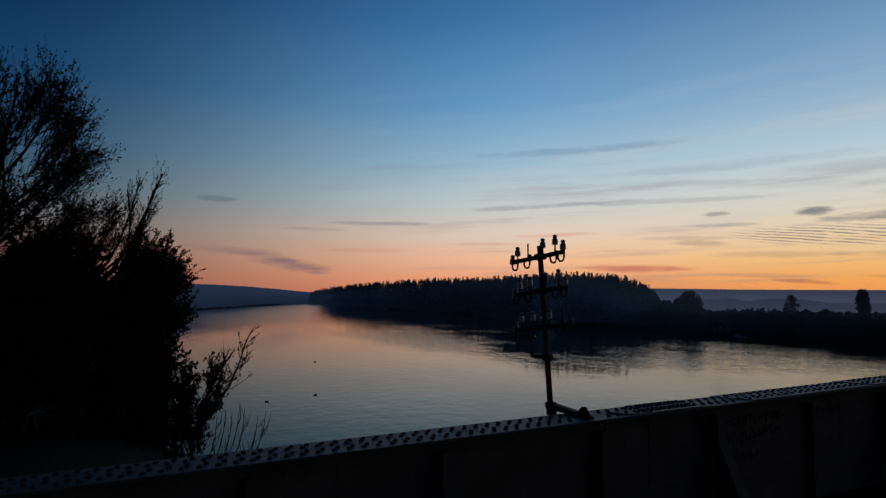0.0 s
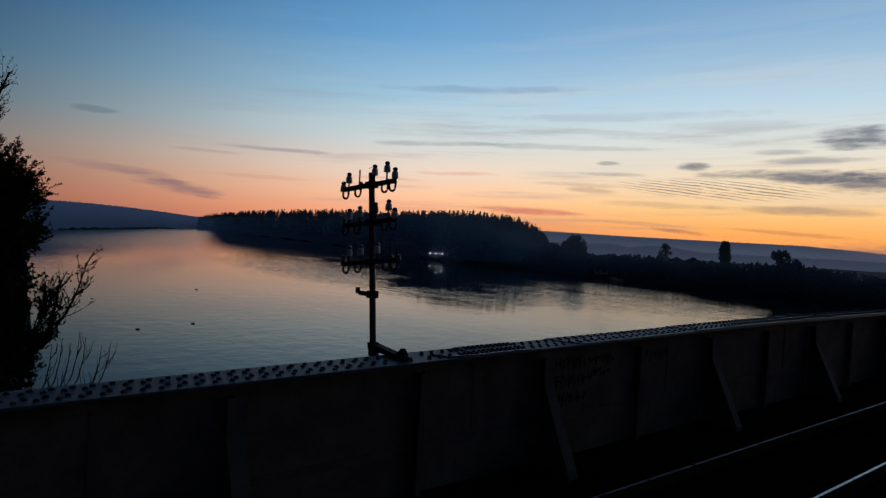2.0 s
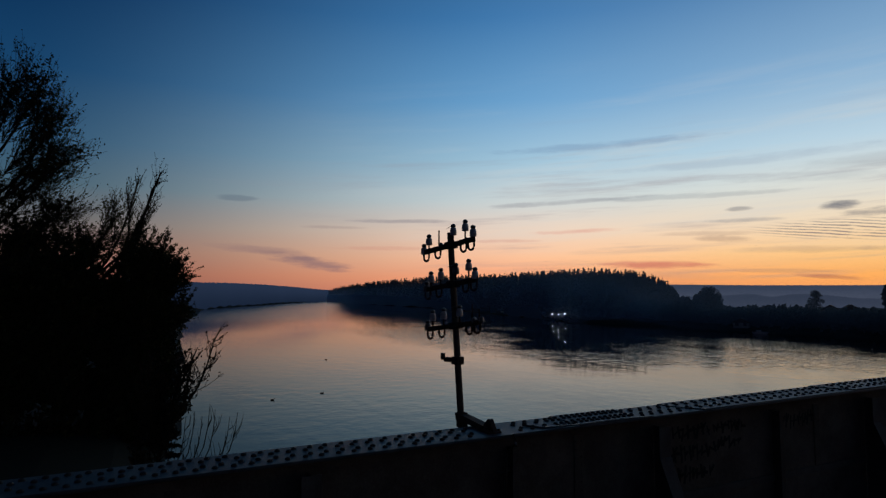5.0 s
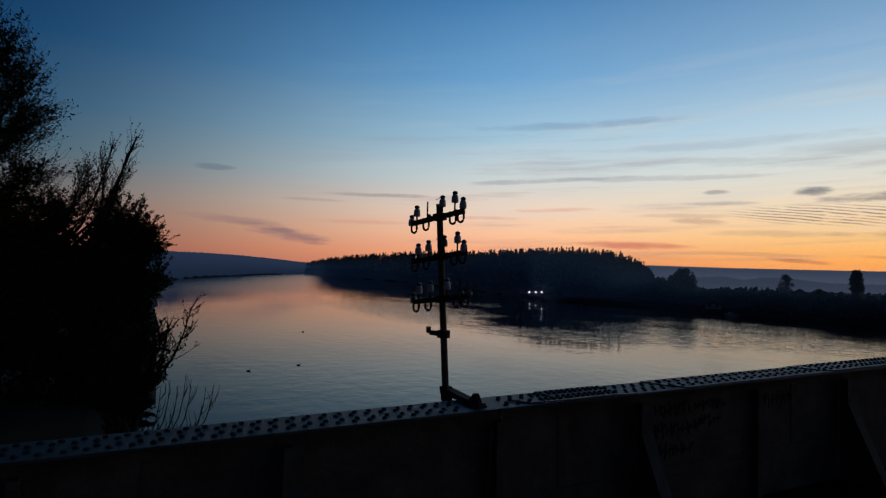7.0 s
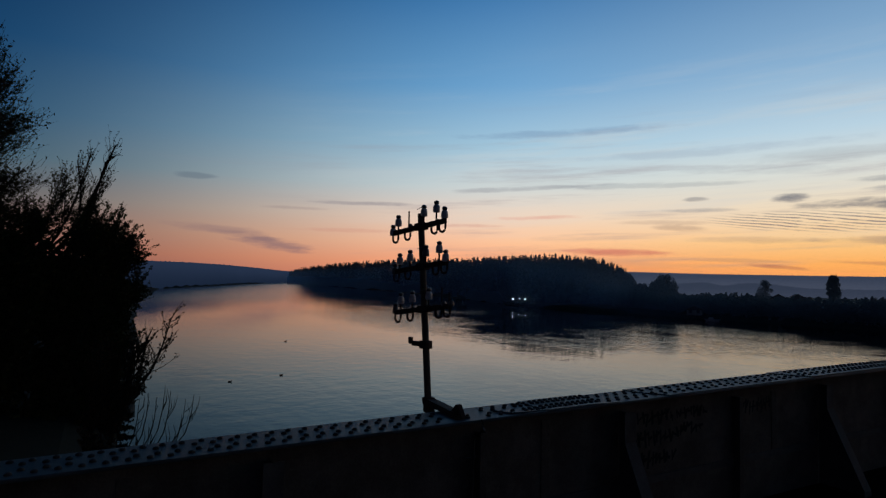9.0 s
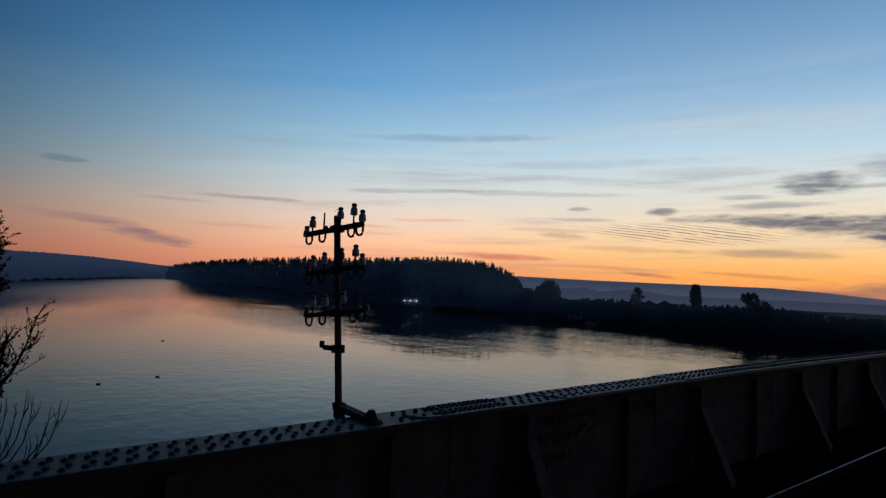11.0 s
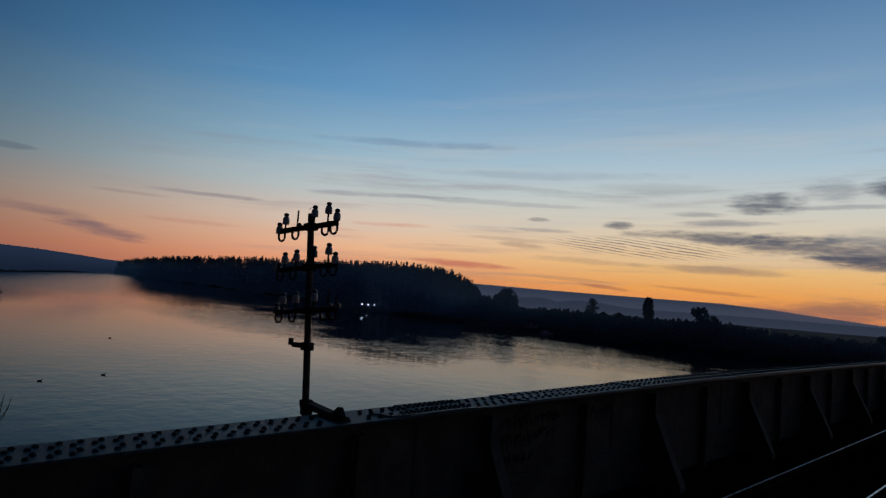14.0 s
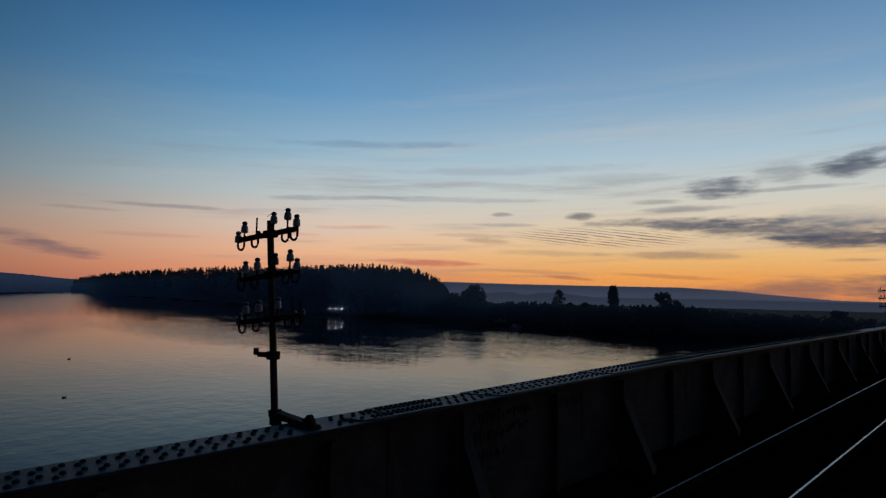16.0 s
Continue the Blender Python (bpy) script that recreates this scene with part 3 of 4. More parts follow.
near_tree((-26.0, 1.5, -8.2), "low dark willow scrub at the water's edge", ([(-26.0, 1.5, -8.2), (-26.0, 1.6, -3), (-25.9, 1.7, 0)], 0.1),
          [((-26.0, 1.6, -1.6), (-25.9, 1.55, -1.2), (1.0, 0.95, 1.2), 160, 40, 0.17), ((-26.0, 1.6, 0), (-25.9, 1.7, 0.5), (1.0, 0.95, 1.2), 160, 40, 0.16)], 47, LEAF, k=2.2)
near_tree((-25.6, 1.6, -8.6), "slender branch bush with sparse brown leaves over water", ([(-25.6, 1.6, -8.8), (-25.5, 1.9, -4), (-25.3, 2.3, -0.6)], 0.07),
          [((-25.3, 2.2, -0.8), (-23.9, 3.75, 2.2), (0.4, 0.5, 0.4), 20, 5, 0.12), ((-25.3, 2.2, -0.6), (-24.2, 3.2, 1.9), (0.4, 0.45, 0.5), 22, 6, 0.12), ((-25.3, 2.3, -0.8), (-24.0, 3.6, 1.2), (0.4, 0.5, 0.3), 18, 6, 0.12),
           ((-25.3, 2.2, -1.2), (-24.6, 2.7, 1.2), (0.5, 0.45, 0.6), 34, 12, 0.12), ((-25.3, 2.2, -1.4), (-24.6, 2.9, 0.1), (0.5, 0.5, 0.45), 44, 14, 0.12), ((-25.4, 2.0, -2.0), (-24.7, 2.5, -0.4), (0.5, 0.5, 0.6), 40, 16, 0.12),
           ((-25.4, 1.9, -3.0), (-24.7, 2.2, -1.3), (0.5, 0.55, 0.6), 40, 12, 0.12), ((-25.5, 1.8, -2.4), (-24.9, 1.7, 0.7), (0.5, 0.6, 0.9), 80, 24, 0.13), ((-25.5, 1.8, -2.4), (-24.9, 1.75, -0.7), (0.5, 0.6, 0.9), 80, 24, 0.13),
           ((-25.5, 1.8, -4.2), (-25.0, 1.5, -2.4), (0.5, 0.6, 1.0), 80, 26, 0.14), ((-25.6, 1.7, -6), (-25.6, 1.3, -5.0), (0.5, 0.7, 1.6), 80, 26, 0.14)], 16, LEAF_BROWN, name="bush")


def bare_shrub():
    rnd = random.Random(5)
    t = thing("bush", (-25.4, 2.0, -8.8), "leafless shrub with curved thin twigs above the water", "bush")
    o = Vector((-25.4, 2.0, -8.8))
    for y0, y1, z1 in ((2.0, 3.2, -0.5), (2.1, 3.5, -0.75), (2.5, 3.75, -0.3), (2.6, 3.95, -0.55), (2.8, 4.5, -0.9), (2.9, 4.75, -0.7), (1.9, 2.9, -0.7), (3.1, 4.3, -1.5)):
        foot, tip = Vector((-25.4 + rnd.uniform(-0.3, 0.3), 2.0 + (y0 - 2.0) * 0.4, -8.8)), Vector((-24.9 + rnd.uniform(-0.4, 0.4), y1, z1))
        v, f = [], []
        knee = Vector((foot.x, y0, -3.3))
        run = tip - knee
        way = [foot, foot.lerp(knee, 0.5), knee] + [knee + Vector((run.x * u, run.y * (u + 0.28 * math.sin(math.pi * u)), run.z * (u - 0.16 * math.sin(math.pi * u)))) for u in (0.2, 0.4, 0.6, 0.8, 1.0)]
        tube(v, f, [p - o for p in way], [0.045, 0.042, 0.038, 0.034, 0.029, 0.023, 0.016, 0.008], 5)
        for _ in range(5):
            i = rnd.choice((3, 4, 5, 6))
            p = way[i].lerp(way[i + 1], rnd.random())
            q = p + Vector((rnd.uniform(-0.2, 0.2), rnd.uniform(-0.1, 0.35), rnd.uniform(0.35, 0.95)))
            tube(v, f, [p - o, p.lerp(q, 0.5) + Vector((0, 0.08, -0.05)) - o, q - o], [0.016, 0.012, 0.005], 4)
        part("stem", (v, f), BARK, t)


bare_shrub()


def far_crown(verts, faces, foot, height, width, rnd, leaves, size, low=0.15, spindle=1.0):
    """A far tree: clumps of leaves round a trunk; its outline is uneven."""
    clumps = [(rnd.uniform(low, 1.0), rnd.uniform(0, 6.28)) for _ in range(9)] + [(0.97, 0.0)]
    for h, a in clumps:
        r = width * 0.5 * max(0.12, math.sin(math.pi * min(0.96, 0.12 + 0.86 * h) ** spindle))
        c = Vector((foot[0] + math.cos(a) * r * 0.55, foot[1] + math.sin(a) * r * 0.55, foot[2] + height * h))
        for _ in range(leaves // 10):
            d = in_ball(rnd)
            leaf(verts, faces, c + Vector((d.x * r * 0.8, d.y * r * 0.8, d.z * height * 0.11)), size * rnd.uniform(0.6, 1.4), rnd)
    tube(verts, faces, [foot, (foot[0], foot[1], foot[2] + height * 0.7)], [width * 0.035, width * 0.015], 4)


def woods():
    rnd = random.Random(21)
    sky_line = [(43.0, 0.1), (43.6, 0.8), (44.3, 1.3), (45.05, 1.6), (47, 2.05), (50, 2.26), (53.6, 2.12), (58.3, 1.9), (64.1, 1.72), (69.35, 1.39), (72, 1.12), (74, 0.8), (74.8, 0.5)]
    water_line = [(43, 310), (48, 322), (53.5, 334), (58, 434), (64, 648), (69, 900), (72, 1120), (74.5, 1500)]
    verts, faces = [], []
    for i in range(2300):
        az = rnd.uniform(43.1, 74.8)
        near = float(np.interp(az, *zip(*water_line)))
        back = rnd.random()
        d = near * (1.015 + 0.02 * rnd.random() + 0.16 * back)
        top = 3.7 + d * math.tan(radians(float(np.interp(az, *zip(*sky_line)))))
        reach = min(1.0, 0.55 + 0.9 * back) + rnd.choice((-0.18, -0.12, -0.08, -0.04, 0.03)) * rnd.uniform(0.6, 1.0)
        foot = polar(az, d, -7.4)
        high = max(3.0, (top + 7.4) * reach)
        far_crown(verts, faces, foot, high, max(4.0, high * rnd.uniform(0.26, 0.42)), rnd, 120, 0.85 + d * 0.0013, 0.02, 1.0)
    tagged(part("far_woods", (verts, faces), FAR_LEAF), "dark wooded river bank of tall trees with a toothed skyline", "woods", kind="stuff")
    # low scrub on the flat bank and beyond the bridge
    verts, faces = [], []
    low_line = [(-40, -1.4), (0, -1.35), (8, -1.38), (14, -1.2), (18, -1.15), (22, -0.75), (24, -0.5), (26, -0.8), (30, -0.85), (35.5, -0.62), (38.5, -0.72), (41, -0.4), (43.5, 0.0), (46, 0.2)]
    for i in range(1900):
        az = rnd.uniform(-40, 45)
        a = radians(az)
        near = min(206 / math.cos(a), 236) if az < 30 else float(np.interp(az, (30, 36, 40, 45), (238, 254, 270, 300)))
        back = rnd.random()
        d = near * (1.01 + 0.12 * back)
        top = 3.7 + d * math.tan(radians(float(np.interp(az, *zip(*low_line)))))
        high = max(1.6, (top + 7.4) * min(1.0, 0.68 + 0.6 * back) * rnd.uniform(0.82, 1.06))
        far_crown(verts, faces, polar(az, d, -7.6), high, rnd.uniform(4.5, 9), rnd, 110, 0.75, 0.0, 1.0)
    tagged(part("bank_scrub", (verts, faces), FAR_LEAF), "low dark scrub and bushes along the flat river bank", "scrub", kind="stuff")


woods()


def round_crown(verts, faces, high, width, rnd, clumps=46, middle=0.62, half=0.3):
    """A broad far crown with an uneven outline."""
    for _ in range(clumps):
        d = in_ball(rnd)
        c = Vector((d.x * width * 0.42, d.y * width * 0.42, high * middle + d.z * high * half))
        for _ in range(46):
            e = in_ball(rnd)
            leaf(verts, faces, c + e * width * 0.13, 0.75 * rnd.uniform(0.6, 1.4), rnd)


def column_crown(verts, faces, high, width, rnd, clumps=70):
    """The narrow upright crown of a poplar."""
    for _ in range(clumps):
        u = rnd.random()
        a, r = rnd.uniform(0, 6.28), 0.42 * width * math.sqrt(rnd.random()) * (1.0 if u < 0.7 else 1.0 - 0.55 * (u - 0.7) / 0.3)
        c = Vector((math.cos(a) * r, math.sin(a) * r, high * (0.1 + 0.86 * u)))
        for _ in range(40):
            leaf(verts, faces, c + in_ball(rnd) * width * 0.16, 0.7 * rnd.uniform(0.6, 1.4), rnd)


def far_tree(az, d, top_el, width, label, spindle, low, seed, column=False):
    rnd = random.Random(seed)
    foot = polar(az, d, -7.6)
    high = (3.7 + d * math.tan(radians(top_el)) + 7.6) * 1.05
    t = thing("tree", foot, label, "tree")
    v, f = [], []
    if column:
        column_crown(v, f, high, width, rnd, int(80 * spindle))
    else:
        round_crown(v, f, high, width, rnd, int(60 * spindle), (1 + low) / 2 - 0.03, (1 - low) / 2 - 0.06)
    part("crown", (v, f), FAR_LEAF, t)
    part("trunk", tubes(([(0, 0, -0.4), (0.1, 0, high * 0.4), (0, 0.1, high * 0.85)], [width * 0.04, width * 0.03, width * 0.01], 6)), BARK, t)


far_tree(42.5, 300, 0.25, 7.5, "low dark round-topped tree on the far bank", 1.3, 0.15, 31)
far_tree(40.75, 302, 1.0, 13.0, "broad dark round-topped tree on the far bank", 2.2, 0.1, 32)
far_tree(28.1, 420, 0.9, 7.4, "slim dark poplar standing above the bank scrub", 2.4, 0.05, 33, True)
far_tree(32.9, 600, 0.45, 12, "hazy thin tree behind the river bank", 1.0, 0.2, 34, True)
far_tree(23.9, 245, 0.6, 7.5, "crooked dark tree with an open crown", 0.3, 0.6, 35)
far_tree(22.9, 242, -0.1, 8.0, "crooked dark tree with an open crown", 0.4, 0.35, 36)
far_tree(10.8, 310, -0.72, 8.0, "rounded dark tree on the far plain", 0.9, 0.2, 37)


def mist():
    """Two added translucent sheets imitate evening mist on the far bank: sky-lit, densest low down and far off."""
    m = bpy.data.materials.new("haze_sheet")
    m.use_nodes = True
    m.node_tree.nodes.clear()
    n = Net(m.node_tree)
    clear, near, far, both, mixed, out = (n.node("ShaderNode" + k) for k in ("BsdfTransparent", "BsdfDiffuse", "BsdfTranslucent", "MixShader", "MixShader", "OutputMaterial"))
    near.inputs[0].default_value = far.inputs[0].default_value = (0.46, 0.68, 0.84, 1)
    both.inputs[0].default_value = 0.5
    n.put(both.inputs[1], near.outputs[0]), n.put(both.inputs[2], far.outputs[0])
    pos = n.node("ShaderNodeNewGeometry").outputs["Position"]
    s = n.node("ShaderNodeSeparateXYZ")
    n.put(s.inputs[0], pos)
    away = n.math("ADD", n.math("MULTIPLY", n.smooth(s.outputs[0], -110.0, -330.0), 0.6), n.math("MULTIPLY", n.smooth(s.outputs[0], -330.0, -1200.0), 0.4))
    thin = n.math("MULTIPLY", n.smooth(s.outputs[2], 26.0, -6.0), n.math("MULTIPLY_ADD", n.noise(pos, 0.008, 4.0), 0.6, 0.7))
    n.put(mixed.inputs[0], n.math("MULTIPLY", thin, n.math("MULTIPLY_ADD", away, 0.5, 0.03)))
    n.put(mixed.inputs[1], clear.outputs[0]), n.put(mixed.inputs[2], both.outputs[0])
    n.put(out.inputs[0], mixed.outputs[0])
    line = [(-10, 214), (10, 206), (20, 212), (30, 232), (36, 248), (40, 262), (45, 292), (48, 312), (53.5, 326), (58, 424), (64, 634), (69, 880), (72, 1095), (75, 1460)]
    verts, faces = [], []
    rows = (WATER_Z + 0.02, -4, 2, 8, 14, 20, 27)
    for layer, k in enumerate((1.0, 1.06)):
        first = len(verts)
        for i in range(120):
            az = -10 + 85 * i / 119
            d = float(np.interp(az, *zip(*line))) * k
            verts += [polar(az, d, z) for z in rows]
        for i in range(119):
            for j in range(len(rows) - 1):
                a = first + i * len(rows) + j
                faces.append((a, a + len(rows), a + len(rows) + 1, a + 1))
    tagged(part("mist", (verts, faces), m), "thin blue sheets standing in for evening mist along the far bank", "mist", kind="stuff")


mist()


# ---- far bank: lamps, house, hut, boat, water birds ----
def lamp(az):
    d = 321
    t = thing("bank_lamp", polar(az, d, WATER_Z + 0.2), "small white lamp on a post at the far landing", "lamp", "lamps at the landing")
    part("post", tubes(([(0, 0, -1.5), (0, 0, 3.6)], [0.06, 0.05], 6)), IRON, t)
    v, f = turned([(0.03, 3.64), (0.12, 3.68), (0.17, 3.79), (0.12, 3.9), (0.03, 3.93)], 10)
    part("bulb", (v, f), LAMP_GLOW, t, "bright white lamp glass")


for az in (53.98, 53.42, 52.86):
    lamp(az)


def house(az, d, turn, wide, deep, high, label, lit):
    t = thing("house", polar(az, d, -7.8), label, "house")
    t.rotation_euler = (0, 0, radians(turn))
    bm = bmesh.new()
    box(bm, (-wide / 2, -deep / 2, 0), (wide / 2, deep / 2, high), 0.05)
    part("wall", bm, PLASTER, t)
    bm = bmesh.new()
    prism(bm, [(-wide / 2 - 0.4, high), (wide / 2 + 0.4, high), (wide / 2 + 0.4, high + 0.15), (0, high + wide * 0.32), (-wide / 2 - 0.4, high + 0.15)], -deep / 2 - 0.3, deep / 2 + 0.3)
    part("roof", bm, ROOFTILE, t)
    for i, x in enumerate((-wide / 4, wide / 4)):
        bm = bmesh.new()
        box(bm, (x - 0.6, -deep / 2 - 0.06, high * 0.4), (x + 0.6, -deep / 2 + 0.05, high * 0.4 + 1.3), 0.02)
        part("window", bm, WINDOW_GLOW if lit and i else CAP, t)


house(31.9, 385, 30, 8.5, 7, 5.2, "low house with a lit window behind the scrub", True)
house(30.6, 395, 40, 12, 7, 4.2, "low dark house with a tiled roof", False)
house(38.2, 262, 35, 5.5, 4, 2.0, "small fishing hut at the water's edge", False)


def boat(az, d):
    t = thing("boat", polar(az, d, WATER_Z), "small pale boat moored at the far bank", "boat")
    t.rotation_euler = (0, 0, radians(40))
    bm = bmesh.new()
    ring = []
    for z, s in ((-0.2, 0.7), (0.7, 1.0), (0.55, 0.85)):
        ring.append([bm.verts.new((x * 2.6 * s, y * 0.8 * s, z)) for x, y in ((-1, -0.8), (0.3, -1), (0.8, -0.6), (1.1, 0), (0.8, 0.6), (0.3, 1), (-1, 0.8))])
    bm.faces.new(ring[0][::-1]), bm.faces.new(ring[2])
    for a, b in ((ring[0], ring[1]), (ring[1], ring[2])):
        for i in range(7):
            bm.faces.new((a[i], a[(i + 1) % 7], b[(i + 1) % 7], b[i]))
    part("hull", bm, BOATPAINT, t)
    bm = bmesh.new()
    box(bm, (-1.2, -0.5, 0.5), (0.4, 0.5, 1.3), 0.06)
    part("cabin", bm, BOATPAINT, t)


boat(36.8, 243)


def water_bird(x, y, turn):
    t = thing("duck", (x, y, WATER_Z), "dark water bird resting on the river", "duck", "ducks on the river")
    t.rotation_euler = (0, 0, radians(turn))
    bm = bmesh.new()
    bmesh.ops.create_uvsphere(bm, u_segments=12, v_segments=8, radius=1)
    for v in bm.verts:
        v.co = Vector((v.co.x * 0.25 + 0.04 * max(0, -v.co.x) ** 2, v.co.y * 0.12, v.co.z * 0.1 + 0.04 + 0.06 * max(0, -v.co.x) ** 3))
    part("body", bm, FEATHER, t)
    v, f = tubes(([(0.17, 0, 0.07), (0.22, 0, 0.15), (0.24, 0, 0.2), (0.32, 0, 0.19)], [0.04, 0.03, 0.04, 0.012], 8))
    part("head", (v, f), FEATHER, t)


for bx, by, turn in ((-122.7, 34.3, 60), (-80.6, 22.6, 75), (-77.9, 15.7, 70)):
    water_bird(bx, by, turn)


# ---- the railway bridge ----
Y0, Y1 = -14.0, 70.0
NEAR_X, FAR_X, TOP_Z = -5.9, -6.5, 2.2
RAIL_Z = 0.6
BAY = 4.68
STIFF = [7.68 + BAY * k for k in range(-4, 13)]

girder = thing("plate_girder", (-6.2, 5.0, 0.0), "riveted steel plate girder with grey flange and rusty dark web", "girder")
G = Vector((-6.2, 5.0, 0.0))


def rise(y):
    """The girder climbs gently to the middle of its span."""
    return 0.012 * (min(y, 14.0) - 5.0)


def local(bm):
    for v in bm.verts:
        v.co.z += rise(v.co.y)
    bmesh.ops.translate(bm, verts=bm.verts, vec=-G)
    return bm


def long_bar(bm, outline):
    """A bar of the outline (x, z) along the whole girder, with a joint where the rise ends."""
    rings = [[bm.verts.new((x, y, z)) for x, z in outline] for y in (Y0, 14.0, Y1)]
    n = len(outline)
    bm.faces.new(rings[0][::-1]), bm.faces.new(rings[2])
    for a, b in zip(rings, rings[1:]):
        for i in range(n):
            bm.faces.new((a[i], a[(i + 1) % n], b[(i + 1) % n], b[i]))
    bmesh.ops.recalc_face_normals(bm, faces=bm.faces)
    return bm


def bar(x0, x1, z0, z1, edge=0.004):
    return long_bar(bmesh.new(), [(x0 + edge, z0), (x1 - edge, z0), (x1, z0 + edge), (x1, z1 - edge), (x1 - edge, z1), (x0 + edge, z1), (x0, z1 - edge), (x0, z0 + edge)])


def girder_parts():
    part("web", local(bar(-6.21, -6.19, 0.1, TOP_Z - 0.05, 0.002)), WEB, girder)
    part("top_flange", local(bar(FAR_X, NEAR_X, TOP_Z - 0.035, TOP_Z, 0.006)), FLANGE, girder)
    part("flange_angle", local(long_bar(bmesh.new(), [(-6.19, TOP_Z - 0.036), (-6.05, TOP_Z - 0.036), (-6.05, TOP_Z - 0.05), (-6.176, TOP_Z - 0.05), (-6.176, TOP_Z - 0.18), (-6.19, TOP_Z - 0.18)])), WEB, girder)
    part("ledge", local(bar(-6.19, -6.165, 0.96, 1.06)), BRACE, girder)
    part("bottom_flange", local(bar(-6.5, -5.9, 0.06, 0.1)), WEB, girder)
    # cover plates on the flange, stepped where the girder grows stronger
    for k, (a, b) in enumerate(((6.2, 7.15), (8.05, 34.0), (11.4, 30.0), (15.8, 17.4), (17.5, 26.0))):
        z = TOP_Z + 0.013 * (1 if k < 2 else 2 if k == 2 else 3)
        bm = bmesh.new()
        n = 8
        bend = (0.1 if k else 0.02, 2.0 if k else 0.5)
        low = [(FAR_X + 0.005, a)] + [(FAR_X + 0.005 + 0.59 * i / n, a + bend[0] * math.sin(math.pi * 0.5 * i / n) * (1 + bend[1] * (i / n) ** 3)) for i in range(1, n + 1)]
        far_side = [(NEAR_X - 0.005, b), (FAR_X + 0.005, b)]
        if b > 14 > a:
            far_side = [(NEAR_X - 0.005, 14.0)] + far_side + [(FAR_X + 0.005, 14.0)]
        low = [bm.verts.new((x, y, z - 0.013)) for x, y in low + far_side]
        top = [bm.verts.new(v.co + Vector((0, 0, 0.013))) for v in low]
        for i in range(len(low)):
            j = (i + 1) % len(low)
            bm.faces.new((low[i], low[j], top[j], top[i]))
        if b > 14 > a:
            m = n + 1
            for ring, step in ((top, 1), (low, -1)):
                bm.faces.new((ring[:m + 1] + [ring[m + 3]])[::step]), bm.faces.new(ring[m:m + 4][::step])
        else:
            bm.faces.new(low[::-1]), bm.faces.new(top)
        bmesh.ops.recalc_face_normals(bm, faces=bm.faces)
        part("cover_plate", local(bm), FLANGE, girder)
    # knee stiffeners, each with its face strip, and plain ribs half-way between
    plate, face, rib = bmesh.new(), bmesh.new(), bmesh.new()
    prism(plate, [(-6.18, 2.01), (-6.0, 2.01), (-6.0, 1.63), (-5.44, 0.42), (-5.44, 0.3), (-6.18, 0.3)], -0.006, 0.006)
    prism(face, [(-6.0, 2.02), (-5.985, 2.02), (-5.985, 1.63), (-5.42, 0.42), (-5.42, 0.3), (-5.44, 0.3), (-5.44, 0.42), (-6.0, 1.63)], -0.1, 0.1)
    box(rib, (-6.185, -0.045, 0.3), (-6.06, 0.045, 2.0), 0.004)
    first = None
    for y in STIFF:
        if first is None:
            s, r = part("stiffener", plate, BRACE, girder), part("web_rib", rib, WEB, girder)
            q = part("face_strip", face, BRACE, s)
            first = (s.data, q.data, r.data)
        else:
            s, q, r = new("stiffener", first[0]), new("face_strip", first[1]), new("web_rib", first[2])
            s.parent, q.parent, r.parent = girder, s, girder
        s.matrix_basis = Matrix.Translation((6.2, y - 5.0, rise(y)))
        r.matrix_basis = Matrix.Translation((6.2, y + 2.42 - 5.0, rise(y + 2.42)))
    # splice straps on the web, riveted at both edges
    strap = bmesh.new()
    box(strap, (-6.19, -0.07, 1.07), (-6.178, 0.07, 2.01), 0.003)
    for x in (-0.045, 0.045):
        for k in range(9):
            box(strap, (-6.178, x - 0.012, 1.13 + 0.1 * k), (-6.168, x + 0.012, 1.154 + 0.1 * k), 0.004)
    s = part("splice_strap", strap, WEB, girder)
    s.matrix_basis = Matrix.Translation((6.2, 6.42 - 5.0, rise(6.42)))
    for y in (1.75, 11.1, 15.8):
        q = new("splice_strap", s.data)
        q.parent = girder
        q.matrix_basis = Matrix.Translation((6.2, y - 5.0, rise(y)))


girder_parts()


def graffiti(y0, y1, z0, z1, mat, rows, seed, width=0.032):
    """Unreadable spray strokes on the web."""
    rnd = random.Random(seed)
    bm = bmesh.new()
    for r in range(rows):
        top, low = z1 - (z1 - z0) * r / rows, z1 - (z1 - z0) * (r + 0.88) / rows
        y = y0
        while y < y1:
            h0, h1 = top - rnd.uniform(0, 0.3) * (top - low), low + rnd.uniform(0, 0.3) * (top - low)
            lean = rnd.uniform(-0.05, 0.05)
            for a, b in (((y, h0), (y + lean, h1)), ((y, (h0 + h1) / 2 + rnd.uniform(-0.05, 0.05)), (y + rnd.uniform(0.05, 0.11), h0 - rnd.uniform(0, 0.1)))):
                d = Vector((0, b[0] - a[0], b[1] - a[1]))
                n = Vector((0, -d.z, d.y)).normalized() * width * rnd.uniform(0.3, 0.6)
                p, q = Vector((-6.1868, a[0], a[1])), Vector((-6.1868, b[0], b[1]))
                bm.faces.new([bm.verts.new(v) for v in (p - n, q - n, q + n, p + n)])
            y += rnd.uniform(0.05, 0.11)
    part("graffiti", local(bm), mat, girder, "unreadable sprayed graffiti strokes")


